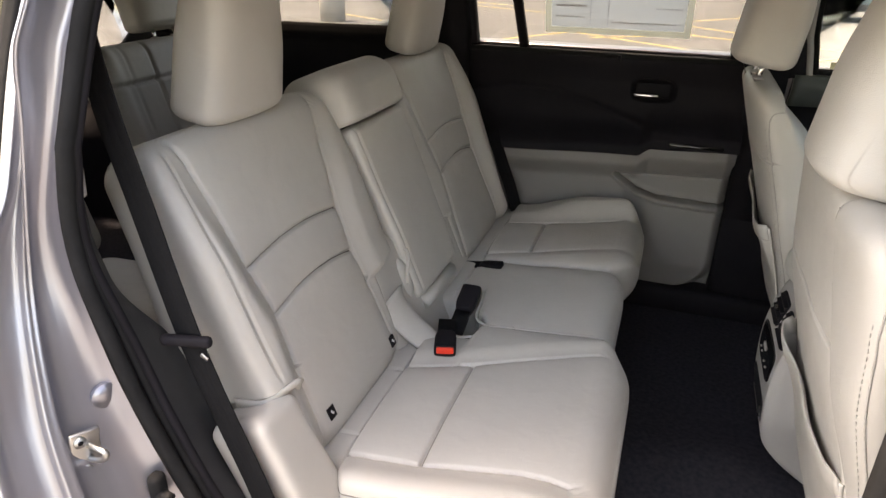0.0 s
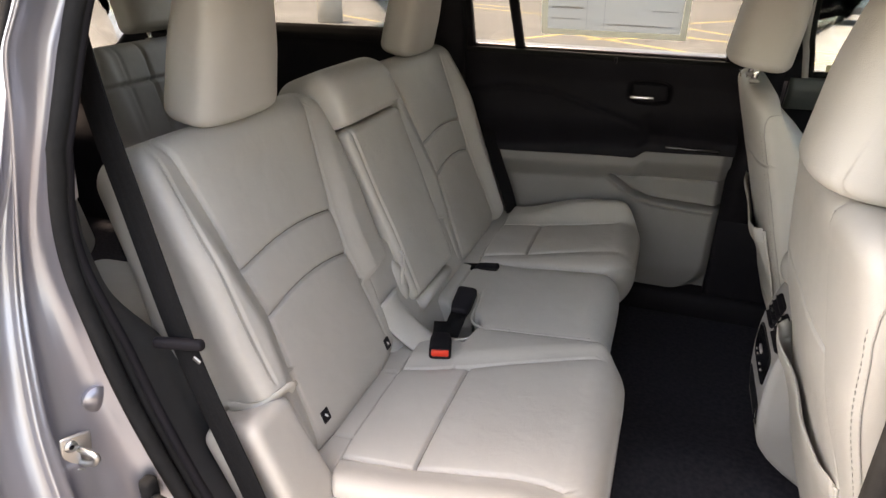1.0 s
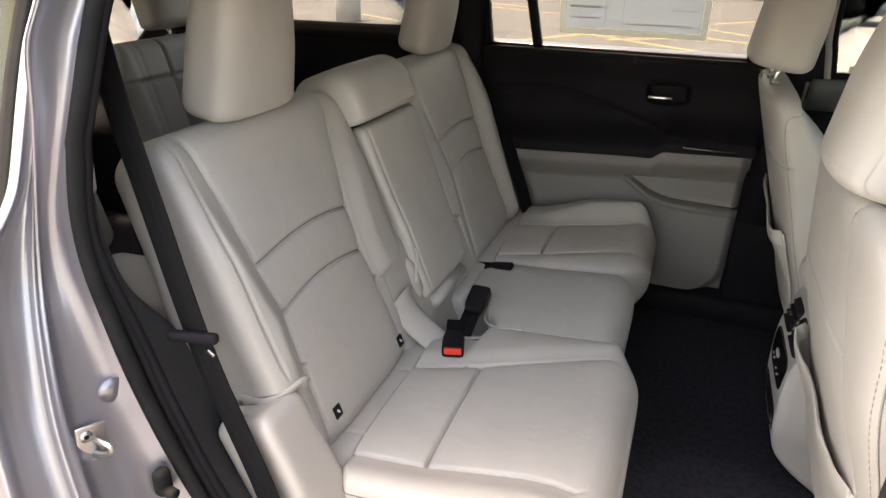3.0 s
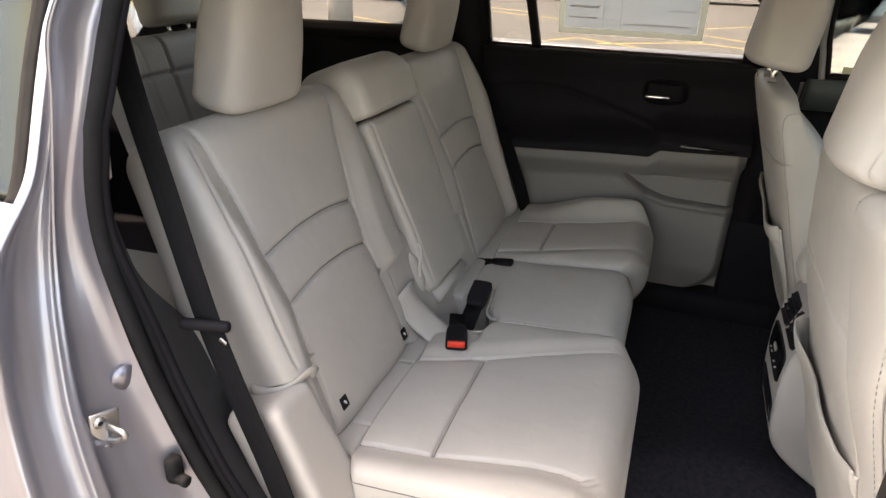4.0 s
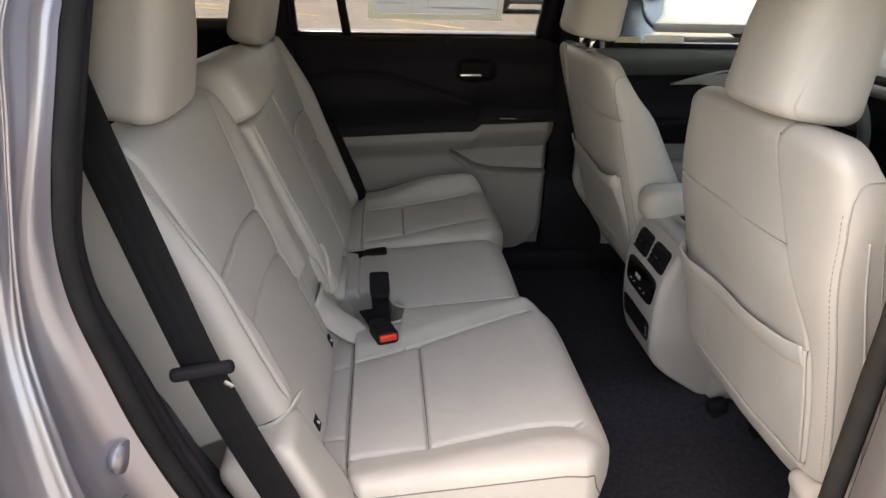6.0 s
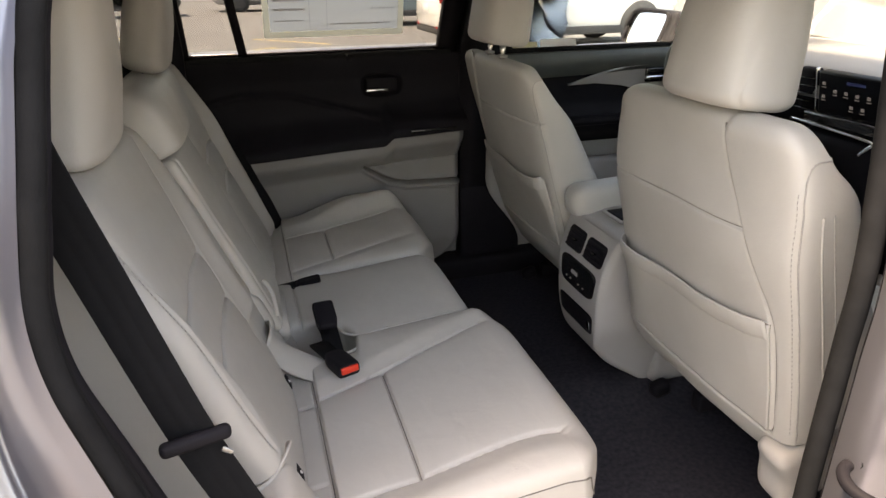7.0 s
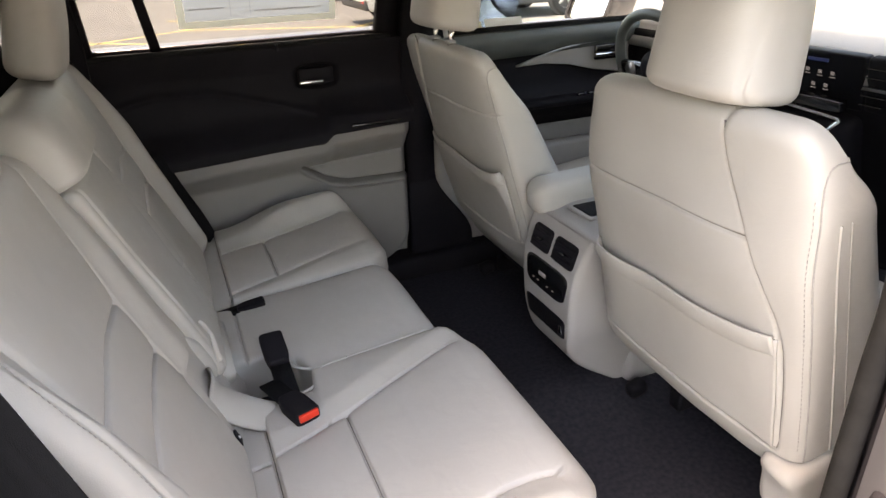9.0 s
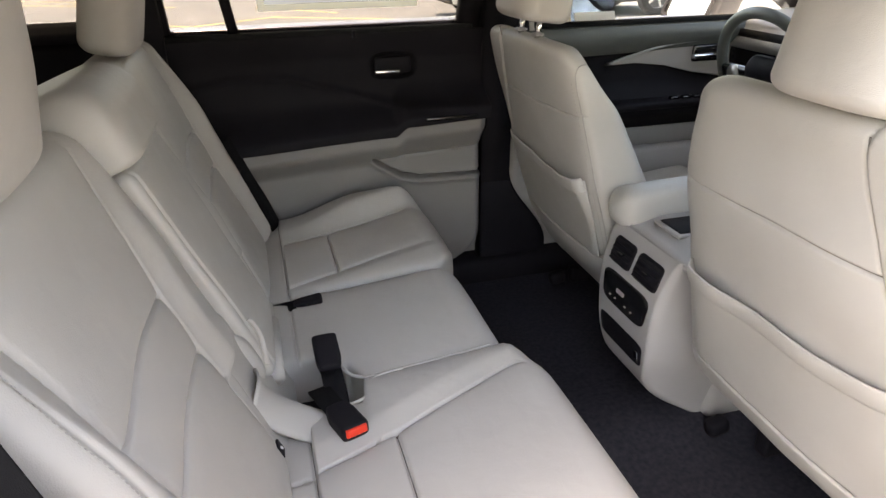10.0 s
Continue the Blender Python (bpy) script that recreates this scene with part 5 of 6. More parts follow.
def inlay(u, v):
    x = 1.05 + 0.62 * u
    top = curve_at([(1.05, 1.101), (1.12, 1.122), (1.22, 1.143), (1.35, 1.156), (1.67, 1.162)], x)
    bot = curve_at([(1.05, 1.097), (1.15, 1.100), (1.25, 1.088), (1.35, 1.062), (1.45, 1.045), (1.67, 1.03)], x)
    z = bot + (top - bot) * v
    return x, fd_y(x, z) - 0.008 - 0.004 * np.sin(np.pi * v), z


part("inlay", surface(inlay, 60, 20, 0.008, (0, 1, 0)), TRIM_GREY, fdoor, "grey inlay")
part("trim_line", tube(catmull([(1.05, 0.722, 1.103), (1.12, 0.720, 1.125), (1.22, 0.716, 1.147), (1.35, 0.712, 1.160), (1.66, 0.711, 1.166)], 40), 0.0035, 8), STEEL, fdoor)
hd2 = part("handle_cup", rbox((0.12, 0.012, 0.05), (1.395, 0.722, 1.12), 0.006), TRIM_GLOSS, fdoor)
part("handle_lever", rbox((0.09, 0.014, 0.014), (1.375, 0.712, 1.112), 0.005), CHROME, hd2, "chrome door handle")
for k in range(3):
    part("lock_switch", rbox((0.022, 0.008, 0.013), (1.485, 0.714, 1.105 + 0.018 * k), 0.003), TRIM_BLACK, fdoor)
part("armrest_pad", rbox((0.46, 0.07, 0.025), (1.20, 0.69, 0.985), 0.01), TRIM_BLACK, fdoor)
for k in range(4):
    part("window_switch", rbox((0.03, 0.018, 0.01), (1.26 + 0.04 * k, 0.675, 1.0), 0.003), TRIM_GLOSS, fdoor)
part("map_pocket", rbox((0.55, 0.05, 0.18), (1.3, 0.70, 0.76), 0.015), TRIM_GREY, fdoor)
part("outer_skin", surface(lambda u, v: (0.68 + 1.1 * u, 0.90 - 0.07 * smooth(v, 0.5, 1.0), 0.40 + 0.82 * v), 10, 20, 0.01, (0, -1, 0)), SILVER, fdoor)
part("sill_seal", rbox((1.0, 0.022, 0.018), (1.26, 0.735, 1.218), 0.005), RUBBER, fdoor)
part("pane", surface(lambda u, v: (0.76 + 1.0 * u, GL(1.21 + 0.40 * v) + 0 * u, 1.21 + 0.40 * v), 3, 3, 0.004, (0, 1, 0)), GLASS, fdoor)
part("front_post", sweep([(1.80, 0.77, 1.20), (1.62, 0.72, 1.36), (1.25, 0.64, 1.62)], [(-0.03, -0.03), (0.03, -0.03), (0.03, 0.03), (-0.03, 0.03)], (0, 1, 0)), TRIM_BLACK, shell)
part("front_post", sweep([(1.80, -0.77, 1.20), (1.62, -0.72, 1.36), (1.25, -0.64, 1.62)], [(-0.03, -0.03), (0.03, -0.03), (0.03, 0.03), (-0.03, 0.03)], (0, 1, 0)), TRIM_BLACK, shell)
slip = thing("paper_slip", "small cream paper pad on the door sill", "paper", at=(0.89, 0.76, 1.205))
part("pad", rbox((0.085, 0.012, 0.034), (0.89, 0.752, 1.226), 0.002, turn=Matrix.Rotation(radians(-20), 3, "X")), cream, slip)
slip2 = thing("paper_slip", "white paper slip leaning on the door sill", "paper", at=(1.01, 0.76, 1.205))
part("sheet", rbox((0.13, 0.003, 0.045), (1.01, 0.750, 1.228), 0.001, turn=Matrix.Rotation(radians(-25), 3, "X")), paper, slip2)
mir_ = thing("wing_mirror", "black wing mirror outside the front window", "wing mirror", at=(1.48, 0.95, 1.22))
part("housing", soft_block(axes((1.46, 0.935, 1.165), (0, 1, 0), (0.375, 0, 0.927)), 0.165, lambda h: -0.135 + 0 * h, lambda h: 0.135 + 0 * h, (0.03, 0.07), p=5, cap=0.03, nf=40, nb=30, nr=20), TRIM_BLACK, mir_)
MIRROR = mat("mirror", (0.9, 0.9, 0.9), 0.02, metal=1.0, vary=0.0, rough_vary=0)
part("mirror_glass", rbox((0.006, 0.215, 0.122), (1.456, 0.935, 1.252), 0.002, turn=Matrix.Rotation(radians(22), 3, "Y")), MIRROR, mir_)
rim_ = [Vector((1.452, 0.935, 1.253)) + Vector((0, 1, 0)) * 0.116 * np.sign(math.cos(a)) * abs(math.cos(a)) ** 0.35 + Vector((0.375, 0, 0.927)) * 0.069 * np.sign(math.sin(a)) * abs(math.sin(a)) ** 0.35 for a in np.linspace(0, 2 * np.pi, 65)]
part("bezel", sweep(rim_, [(0.007 * math.cos(a), 0.007 * math.sin(a)) for a in np.linspace(0, 2 * np.pi, 8, endpoint=False)], (1, 0, -0.4)), TRIM_BLACK, mir_)

dash = thing("dashboard", "black and grey dashboard with a wide touch screen", "dashboard", at=(1.6, 0, 0.9))


def dash_top(u, v):
    y = -0.74 + 1.48 * u
    a = v * 1.0
    x = 2.05 - 0.56 * smooth(a, 0, 0.75) - 0.02 * smooth(a, 0.75, 1.0)
    z = 1.205 + 0.035 * np.sin(np.pi * np.clip(a / 0.75, 0, 1)) - 0.04 * smooth(a, 0.72, 1.0)
    return x, y, z


part("dash_top", surface(dash_top, 40, 40, 0.03, (0, 0, -1)), TRIM_GREY, dash)
part("dash_face", surface(lambda u, v: (1.52 + 0.05 * np.cos(v * 3), -0.74 + 1.48 * u, 0.70 + 0.49 * v), 30, 30, 0.05, (1, 0, 0)), TRIM_BLACK, dash)
TS = Matrix.Rotation(radians(-12), 3, "Y")


def on_screen(y, z, off=0.016):
    return Vector((1.482, -0.005, 1.148)) + TS @ Vector((-off, y, z))


part("touch_screen", rbox((0.03, 0.235, 0.130), (1.482, -0.005, 1.148), 0.006, turn=TS), SCREEN, dash, "black glass touch screen with small icons")
icon = glow_mat("screen_icon", (0.5, 0.52, 0.60), 0.035)
blue = glow_mat("screen_blue", (0.05, 0.10, 0.5), 0.018)
for y, z in ((0.062, 0.018), (0.028, 0.018), (-0.006, 0.016), (-0.040, 0.016), (0.010, -0.016), (-0.024, -0.016), (0.098, 0.035), (0.098, 0.0)):
    part("screen_icon", rbox((0.002, 0.010, 0.009), on_screen(y, z), 0.001, turn=TS), icon, dash)
    part("screen_caption", rbox((0.002, 0.014, 0.002), on_screen(y, z - 0.010), 0.0005, turn=TS), icon, dash)
part("screen_bar", rbox((0.002, 0.055, 0.008), on_screen(0.0, 0.045), 0.001, turn=TS), blue, dash)
part("centre_fascia", rbox((0.10, 0.25, 0.24), (1.50, -0.005, 0.95), 0.02, turn=Matrix.Rotation(radians(-14), 3, "Y")), TRIM_BLACK, dash)
part("chrome_rail", sweep(catmull([(1.44, 0.16, 1.078), (1.44, 0.05, 1.074), (1.437, -0.08, 1.069), (1.434, -0.108, 1.065), (1.432, -0.104, 1.055), (1.43, -0.082, 1.032)], 40), [(-0.004, -0.004), (0.004, -0.004), (0.004, 0.004), (-0.004, 0.004)], (1, 0, 0)), CHROME, dash)
part("switch_panel", rbox((0.03, 0.22, 0.03), (1.452, 0.01, 1.093), 0.006, turn=TS), TRIM_GLOSS, dash)
for yy in (0.155, -0.155):
    v_ = part("vent", rbox((0.03, 0.06, 0.13), (1.485, yy, 1.148), 0.008, turn=Matrix.Rotation(radians(-12), 3, "Y")), TRIM_BLACK, dash, "black louvred dashboard vent")
    for k in range(5):
        part("vane", rbox((0.02, 0.055, 0.003), (1.468, yy, 1.105 + 0.02 * k), 0.001), TRIM_GLOSS, v_)
    part("vent_rim", rbox((0.012, 0.004, 0.14), (1.472, yy - 0.035, 1.148), 0.002, turn=Matrix.Rotation(radians(-12), 3, "Y")), CHROME, v_)

wheel = thing("steering_wheel", "black leather steering wheel with switch spokes", "steering wheel", at=(1.36, 0.38, 1.05))
wf = axes((1.33, 0.38, 1.10), (0, 1, 0), (-0.36, 0, 0.93))
wm = np.array(wf)
ring = [wm[:3, 3] + 0.185 * (math.cos(a) * wm[:3, 0] + math.sin(a) * wm[:3, 1]) for a in np.linspace(0, 2 * np.pi, 65)]
# paler than the black rim is: VINYL's colour stands in for its sheen
part("rim", tube(ring, 0.015, 14), VINYL, wheel)
part("hub", soft_block(axes(Vector(wm[:3, 3]) - Vector(wm[:3, 1]) * 0.07, (0, 1, 0), (-0.36, 0, 0.93)), 0.14, lambda h: -0.075 + 0 * h, lambda h: 0.075 + 0 * h, (0.03, 0.03), p=3, cap=0.05, nf=30, nb=30, nr=16), TRIM_BLACK, wheel)
for sg in (-1, 1):
    c = Vector(wm[:3, 3]) + Vector((0, sg * 0.125, 0.0))
    part("spoke", rbox((0.022, 0.12, 0.05), c, 0.008, turn=Matrix.Rotation(radians(-20), 3, "Y")), TRIM_GLOSS, wheel)
    part("switch_pad", tube([c + Vector((-0.02, -0.0, 0.005)), c + Vector((-0.012, 0, 0.005)), c], 0.02, 16), STEEL, wheel)
part("column", tube([Vector(wm[:3, 3]), Vector(wm[:3, 3]) + Vector((0.2, 0, -0.08)), Vector(wm[:3, 3]) + Vector((0.4, 0, -0.16))], 0.045, 14), TRIM_BLACK, wheel)

part("windscreen", surface(lambda u, v: (2.05 - 0.72 * v, (-0.72 + 1.44 * u) * (1 - 0.1 * v), 1.20 + 0.385 * v), 4, 4, 0.005, (0, 0, 1)), GLASS, shell)
part("firewall", rbox((0.04, 1.5, 0.85), (2.05, 0, 0.80), 0.01), TRIM_BLACK, shell)
part("bonnet", surface(lambda u, v: (2.02 + 0.95 * u, -0.85 + 1.7 * v, 1.16 - 0.16 * u * u + 0.03 * np.sin(np.pi * v)), 20, 20, 0.02, (0, 0, -1)), SILVER, shell)

# ---- outside ----
ASPHALT = mat("asphalt", (0.125, 0.125, 0.126), 0.9, vary=0.15, scale=0.7, grain=0.8, grain_scale=90)
YELLOW = mat("yellow_paint", (0.46, 0.36, 0.14), 0.8, vary=0.3, scale=8)
bm = bmesh.new()
bmesh.ops.create_grid(bm, x_segments=8, y_segments=8, size=600)
solo("ground", bm, ASPHALT, "worn grey asphalt of a wide parking lot", "ground", "structure")

# stall lines painted on the lot
def stripe(x0, y0, x1, y1, w=0.10):
    a, b = Vector((x0, y0, 0)), Vector((x1, y1, 0))
    t = (b - a).normalized()
    s = Vector((-t.y, t.x, 0)) * w / 2
    v = [a - s, a + s, b + s, b - s]
    return mesh_of("stripe", [(p.x, p.y, z) for z in (0.0, 0.004) for p in v], [(4, 5, 6, 7)[::-1], (0, 1, 2, 3), (0, 4, 5, 1), (1, 5, 6, 2), (2, 6, 7, 3), (3, 7, 4, 0)], False)


for c in ((-1.7, 12.5, 1.6, 10.0), (-3.1, 10.0, -1.7, 12.5), (0.6, 12.95, 4.6, 10.9), (2.0, 9.9, 4.3, 12.1), (-1.2, 11.7, 0.7, 13.1), (0.3, 15.1, 1.9, 13.3), (0.6, 16.0, 2.6, 18.4), (-5.4, 17.9, -1.5, 15.8),
          (-8.5, 14.5, -6.0, 12.8), (4.6, 10.9, 7.0, 9.6), (-9.0, 21.0, -4.0, 18.2), (2.5, 23.5, 6.5, 21.0)):
    solo("lane_marking", stripe(*c), YELLOW, "worn yellow line painted on the asphalt", "road marking", "structure")

# ---- parked cars ----
TYRE = mat("tyre_rubber", (0.02, 0.02, 0.02), 0.85, vary=0.2, scale=20)
RIM = mat("alloy", (0.55, 0.55, 0.56), 0.3, metal=0.9, vary=0.05, scale=20)
CLAD = mat("grey_cladding", (0.05, 0.05, 0.052), 0.6, vary=0.15, scale=8)
CAR_GLASS = mat("tinted_glass", (0.012, 0.014, 0.016), 0.06, vary=0.1, scale=4, coat=0.3, rough_vary=0.0)
TAIL = mat("red_lens", (0.55, 0.015, 0.012), 0.15, vary=0.1, scale=30, coat=0.6, rough_vary=0.03)
LAMP = mat("clear_lens", (0.7, 0.7, 0.72), 0.1, vary=0.05, scale=30, coat=0.6, rough_vary=0.03)


def lathe(prof, n, center, axis="y"):
    """Turns (radius, along) points round the y axis."""
    verts, faces = [], []
    k = len(prof)
    for a in np.linspace(0, 2 * np.pi, n, endpoint=False):
        for r, y in prof:
            verts.append((center[0] + r * math.cos(a), center[1] + y, center[2] + r * math.sin(a)))
    for i in range(n):
        for j in range(k - 1):
            a, b = i * k + j, ((i + 1) % n) * k + j
            faces.append((a, b, b + 1, a + 1))
    return mesh_of("turned", verts, faces)


def parked_car(x, y, heading, paint, label, L=4.7, W=1.86, H=1.68, detail=True):
    """A parked sport utility, nose along +x before turning. x, y: middle of the car on the ground."""
    car = thing("parked_car", label, "car", "parked cars")
    hw = W / 2
    st = [  # along, floor, sill, belt, top, half width at sill, at top
        (-L / 2, 0.45, 0.62, 0.95, 1.00, hw * 0.80, hw * 0.72), (-L / 2 + 0.06, 0.32, 0.58, 1.02, 1.12, hw * 0.92, hw * 0.78), (-L / 2 + 0.30, 0.28, 0.56, 1.05, H - 0.14, hw * 0.98, hw * 0.74),
        (-L / 2 + 0.55, 0.26, 0.56, 1.05, H - 0.03, hw, hw * 0.74), (-L * 0.10, 0.25, 0.56, 1.02, H, hw, hw * 0.74), (L * 0.12, 0.25, 0.56, 1.00, H - 0.08, hw, hw * 0.72),
        (L * 0.235, 0.25, 0.56, 0.99, 1.10, hw, hw * 0.80), (L * 0.34, 0.26, 0.55, 0.96, 1.04, hw * 0.99, hw * 0.80), (L / 2 - 0.12, 0.28, 0.52, 0.84, 0.90, hw * 0.90, hw * 0.72), (L / 2, 0.40, 0.55, 0.70, 0.74, hw * 0.72, hw * 0.6)]
    tab = np.array(st)
    xs = np.linspace(-L / 2, L / 2, 60)
    cols = [np.interp(xs, tab[:, 0], tab[:, i]) for i in range(7)]
    verts, faces = [], []
    for i in range(len(xs)):
        xx, fl, si, be, tp, w, wt = (c[i] for c in cols)
        half = [(w * 0.86, fl), (w * 0.97, fl + 0.05), (w * 0.985, si), (w, (si + be) / 2), (w * 0.985, be - 0.04), (w * 0.955, be), ((w * 0.955 + wt) / 2 + 0.01, (be + tp) / 2), (wt, tp - 0.05), (wt * 0.9, tp - 0.005), (wt * 0.5, tp + 0.015)]
        loop = [(xx, a, b) for a, b in half] + [(xx, -a, b) for a, b in half[::-1]]
        verts += loop
    k = 20
    for i in range(len(xs) - 1):
        for j in range(k):
            a, b = i * k + j, i * k + (j + 1) % k
            faces.append((a, b, b + k, a + k))
    faces += [tuple(range(k))[::-1], tuple((len(xs) - 1) * k + j for j in range(k))]
    part("body", mesh_of("car_body", verts, faces), paint, car)

    def side_glass(x0, x1, sg, lift=0.012):
        def f(u, v):
            xx = x0 + (x1 - x0) * u
            be, tp = np.interp(xx, tab[:, 0], tab[:, 3]), np.interp(xx, tab[:, 0], tab[:, 4])
            w, wt = np.interp(xx, tab[:, 0], tab[:, 5]), np.interp(xx, tab[:, 0], tab[:, 6])
            t = 0.10 + 0.72 * v
            half_y = np.where(t < 0.5, w * 0.955 + ((w * 0.955 + wt) / 2 + 0.01 - w * 0.955) * t * 2, (w * 0.955 + wt) / 2 + 0.01 + (wt - (w * 0.955 + wt) / 2 - 0.01) * (t - 0.5) * 2)
            return xx, sg * (half_y + lift), be + (tp - be) * t
        return surface(f, 10, 8, 0.01, (0, -sg, 0))

    for sg in (-1, 1):
        for x0, x1 in ((-L * 0.42, -L * 0.27), (-L * 0.25, -L * 0.045), (-L * 0.025, L * 0.14)):
            part("side_window", side_glass(x0, x1, sg), CAR_GLASS, car)
        part("cladding", rbox((L * 0.50, 0.03, 0.15), (0.0, sg * (hw * 0.985 + 0.005), 0.34), 0.012), CLAD, car)
        part("tail_light", rbox((0.26, 0.10, 0.20), (-L / 2 + 0.14, sg * (hw * 0.90), 0.98), 0.03), TAIL, car, "red tail light")
        part("reflector", rbox((0.03, 0.16, 0.05), (-L / 2 + 0.01, sg * hw * 0.72, 0.46), 0.01), TAIL, car)
        part("headlight", rbox((0.30, 0.12, 0.12), (L / 2 - 0.20, sg * (hw * 0.84), 0.78), 0.03), LAMP, car)
        part("wing_mirror", rbox((0.10, 0.17, 0.13), (L * 0.16, sg * (hw + 0.09), 1.06), 0.03), paint, car)
        for wx in (-L / 2 + 0.95, L / 2 - 0.92):
            part("wheel_arch", lathe([(0.0, 0.0), (0.43, 0.0), (0.445, -0.02), (0.445, -0.04)] if sg > 0 else [(0.445, 0.04), (0.445, 0.02), (0.43, 0.0), (0.0, 0.0)], 28, (wx, sg * (hw + 0.008), 0.42)), CLAD, car)
            t_ = 0.012
            whl = part("wheel", lathe([(0.24, -0.10), (0.33, -0.11), (0.365, -0.08), (0.37, 0.0), (0.365, 0.08), (0.33, 0.11), (0.24, 0.10)], 32, (wx, sg * (hw - 0.07), 0.37)), TYRE, car)
            part("rim", lathe([(0.245, 0.10 * sg), (0.23, 0.075 * sg), (0.225, 0.0)], 28, (wx, sg * (hw - 0.07), 0.37)), RIM, whl)
            if detail:
                for a in range(5):
                    tn = Matrix.Rotation(a * 2 * math.pi / 5 + 0.3, 3, "Y")
                    c = Vector((wx, sg * (hw - 0.07 + 0.085), 0.37)) + tn @ Vector((0, 0, 0.12))
                    part("spoke", rbox((0.055, 0.03, 0.24), c, 0.008, turn=tn, taper=(0.7, 1)), RIM, whl)
                part("hub", lathe([(0.0, 0.10 * sg), (0.05, 0.095 * sg), (0.06, 0.06 * sg)], 16, (wx, sg * (hw - 0.07), 0.37)), RIM, whl)
    part("rear_window", rbox((0.02, W * 0.66, 0.36), (-L / 2 + 0.185, 0, 1.28), 0.008, turn=Matrix.Rotation(radians(27), 3, "Y")), CAR_GLASS, car)
    part("windscreen", rbox((0.02, W * 0.68, 0.62), (L * 0.185, 0, 1.37), 0.008, turn=Matrix.Rotation(radians(-50), 3, "Y")), CAR_GLASS, car)
    part("bumper", rbox((0.16, W * 0.86, 0.20), (-L / 2 + 0.08, 0, 0.42), 0.05), CLAD, car)
    part("grille", rbox((0.05, W * 0.5, 0.18), (L / 2 - 0.01, 0, 0.60), 0.03), CLAD, car)
    part("number_plate", rbox((0.015, 0.32, 0.16), (-L / 2 - 0.005, 0, 0.78), 0.004), WHITE_TAG, car)
    car.matrix_world = pose(x, y, 0, 0, 0, heading)
    return car


def car_paint(name, c, metal=0.2):
    return mat(name, c, 0.3, metal=metal, vary=0.03, scale=6, coat=0.8, rough_vary=0.04)


WHITE_P, BLUE_P = car_paint("white_paint", (0.78, 0.78, 0.76), 0.0), car_paint("teal_paint", (0.22, 0.30, 0.34), 0.4)
DARK_P, SILV_P = car_paint("dark_paint", (0.03, 0.032, 0.036), 0.3), car_paint("silver_grey_paint", (0.42, 0.42, 0.43), 0.5)
parked_car(6.1, 11.55, 0, WHITE_P, "white sport utility parked across the lot", L=5.1)
parked_car(4.7, 18.3, 0, BLUE_P, "teal grey car parked behind a white one", L=4.9)
parked_car(-4.2, 25.0, 8, DARK_P, "dark car parked in a far row", detail=False)
parked_car(5.2, 33.0, 0, DARK_P, "dark car parked far across the lot", detail=False)
parked_car(-11.0, 20.4, 175, WHITE_P, "white car parked in a far row", detail=False)
parked_car(-16.0, 19.0, 170, DARK_P, "dark car parked in a far row", detail=False)
parked_car(1.6, 27.3, 180, SILV_P, "silver grey car parked in a far row", detail=False)
parked_car(-8.2, 27.0, 180, WHITE_P, "white car with red tail lights parked far off", detail=False)
parked_car(-24.0, -13.0, 80, WHITE_P, "white car parked behind the open door", detail=False)
parked_car(-21.0, -14.5, 80, SILV_P, "silver grey car parked behind the open door", detail=False)
parked_car(-18.0, -16.0, 80, DARK_P, "dark car parked behind the open door", detail=False)

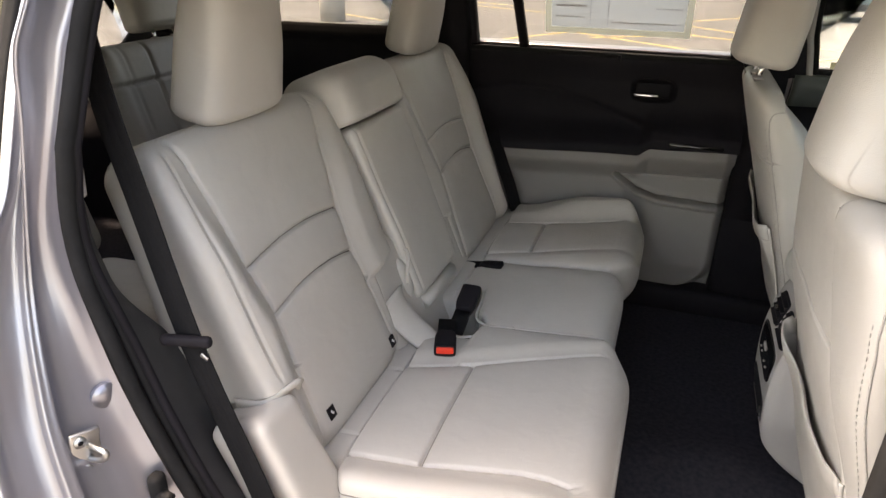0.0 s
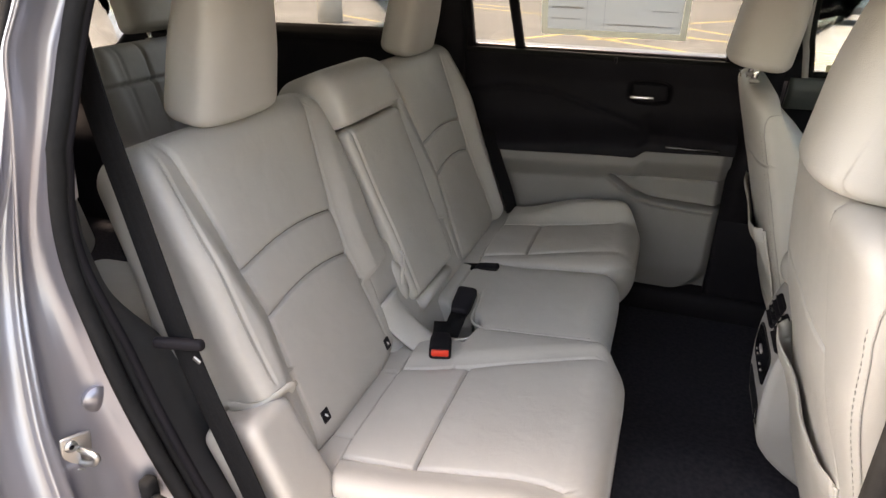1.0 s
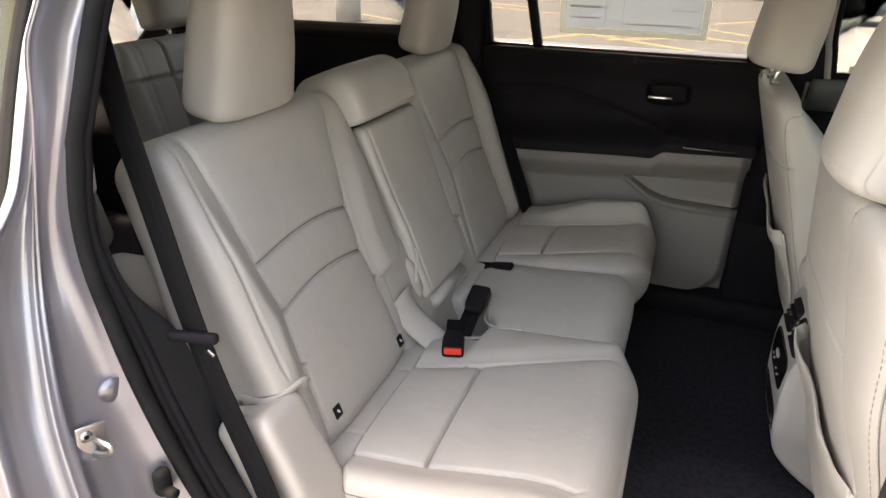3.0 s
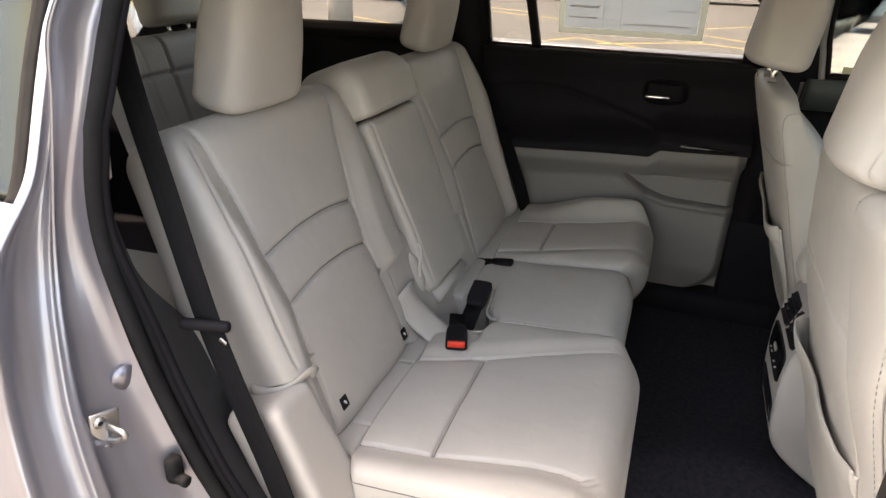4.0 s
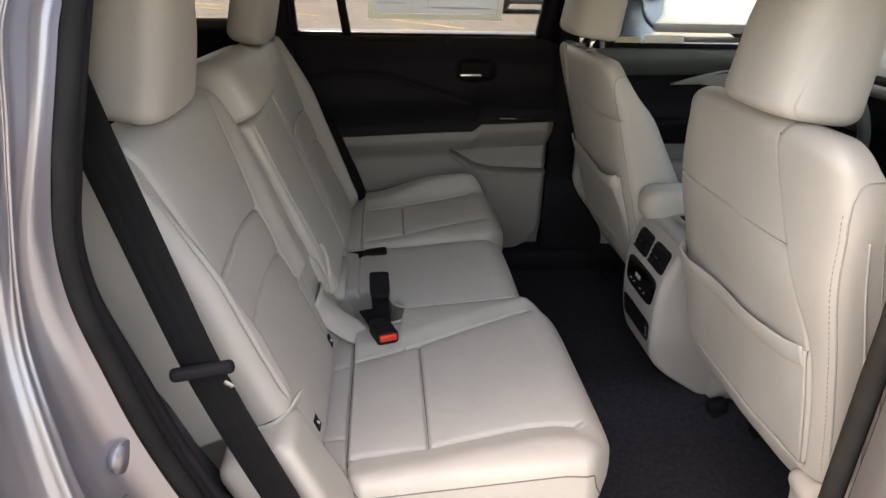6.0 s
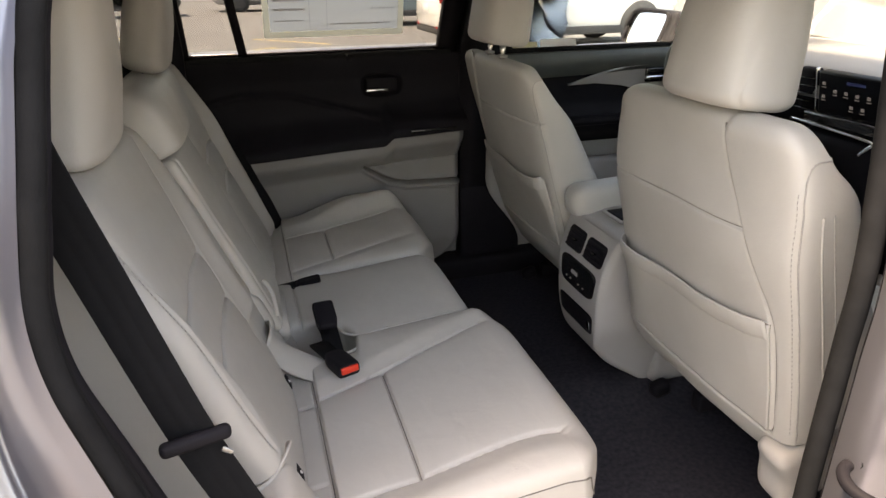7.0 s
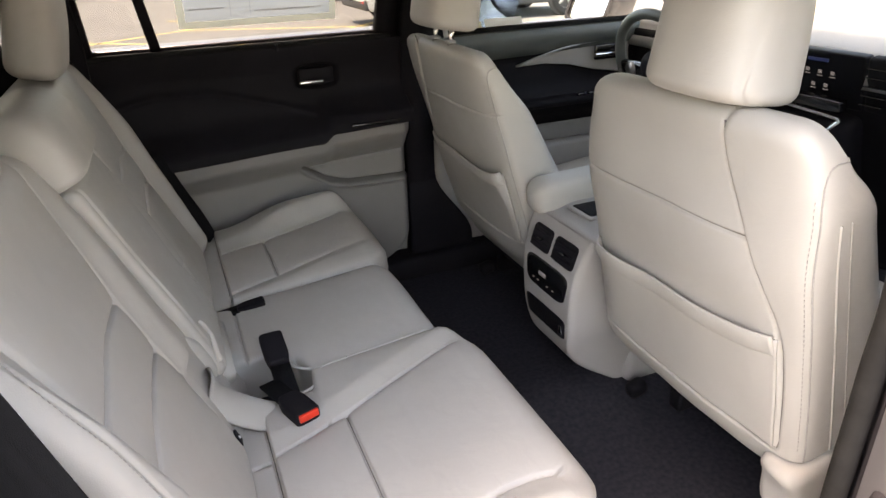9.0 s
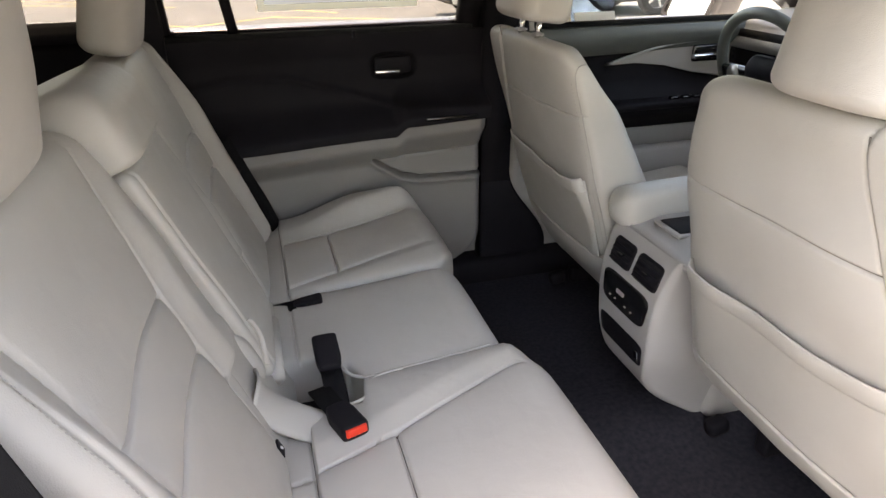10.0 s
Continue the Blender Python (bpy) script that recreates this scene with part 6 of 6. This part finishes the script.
CONCRETE = mat("concrete", (0.42, 0.40, 0.37), 0.9, vary=0.15, scale=5, grain=0.5, grain_scale=60)
lp = thing("lamp_base", "pale concrete lamp base standing on the lot", "lamp base", at=(-7.0, 12.3, 0))
part("footing", lathe([(0.0, 0.0), (0.26, 0.0), (0.28, 0.02), (0.28, 0.72), (0.25, 0.76), (0.0, 0.76)], 28, (0, 0, 0)), CONCRETE, lp)
for o in lp.children:
    o.matrix_parent_inverse = Matrix.Identity(4)
    o.matrix_basis = Matrix.Rotation(radians(90), 4, "X")
part("pole", tube([(-7.0, 12.3, 0.7), (-7.0, 12.3, 3.0), (-7.0, 12.3, 7.5)], 0.08, 14), STEEL, lp)

# low building and a line of trees beyond the lot
WALLC = mat("pale_render", (0.55, 0.52, 0.46), 0.9, vary=0.1, scale=0.6)
bld = thing("low_building", "long pale low building beyond the lot", "building", at=(0, 62, 0))
part("wall", rbox((70, 10, 4.2), (0, 66, 2.1), 0.05), WALLC, bld)
part("roof", rbox((71, 11, 0.35), (0, 66, 4.35), 0.05), CLAD, bld)
for k in range(9):
    part("window", rbox((3.0, 0.12, 1.4), (-30 + 7.5 * k, 60.98, 2.1), 0.02), CAR_GLASS, bld)
LEAF = mat("tree_leaf", (0.055, 0.085, 0.030), 0.8, vary=0.4, scale=1.2)
BARK = mat("bark", (0.10, 0.075, 0.055), 0.9, vary=0.3, scale=5)
rng = random.Random(7)


def far_tree(x, y, h, label="dark green tree at the edge of the lot"):
    t = thing("tree", label, "tree", "trees beyond the lot", at=(x, y, 0))
    tr = [(x, y, 0), (x + 0.1, y, h * 0.3), (x + rng.uniform(-0.3, 0.3), y, h * 0.75)]
    part("trunk", tube(catmull(tr, 8), 0.035 * h, 8), BARK, t)
    verts, faces = [], []
    for _ in range(420):
        a, r, zz = rng.uniform(0, 6.28), math.sqrt(rng.random()), rng.random()
        rad = h * 0.38 * math.sin(math.pi * (0.15 + 0.8 * zz)) * (0.75 + 0.35 * math.sin(3 * a + x))
        c = Vector((x + rad * r * math.cos(a), y + rad * r * math.sin(a), h * (0.28 + 0.72 * zz)))
        d1 = Vector((rng.gauss(0, 1), rng.gauss(0, 1), rng.gauss(0, 1))).normalized()
        d2 = d1.orthogonal().normalized()
        s = h * rng.uniform(0.03, 0.06)
        b = len(verts)
        verts += [c - d1 * s, c + d2 * s * 0.7, c + d1 * s, c - d2 * s * 0.7]
        faces.append((b, b + 1, b + 2, b + 3))
    part("crown", mesh_of("leaves", verts, faces, False), LEAF, t)


for k in range(16):
    far_tree(-95 + 5.0 * k + rng.uniform(-1, 1), -44 - 2.6 * k + rng.uniform(-3, 3), rng.uniform(5.5, 8.5))
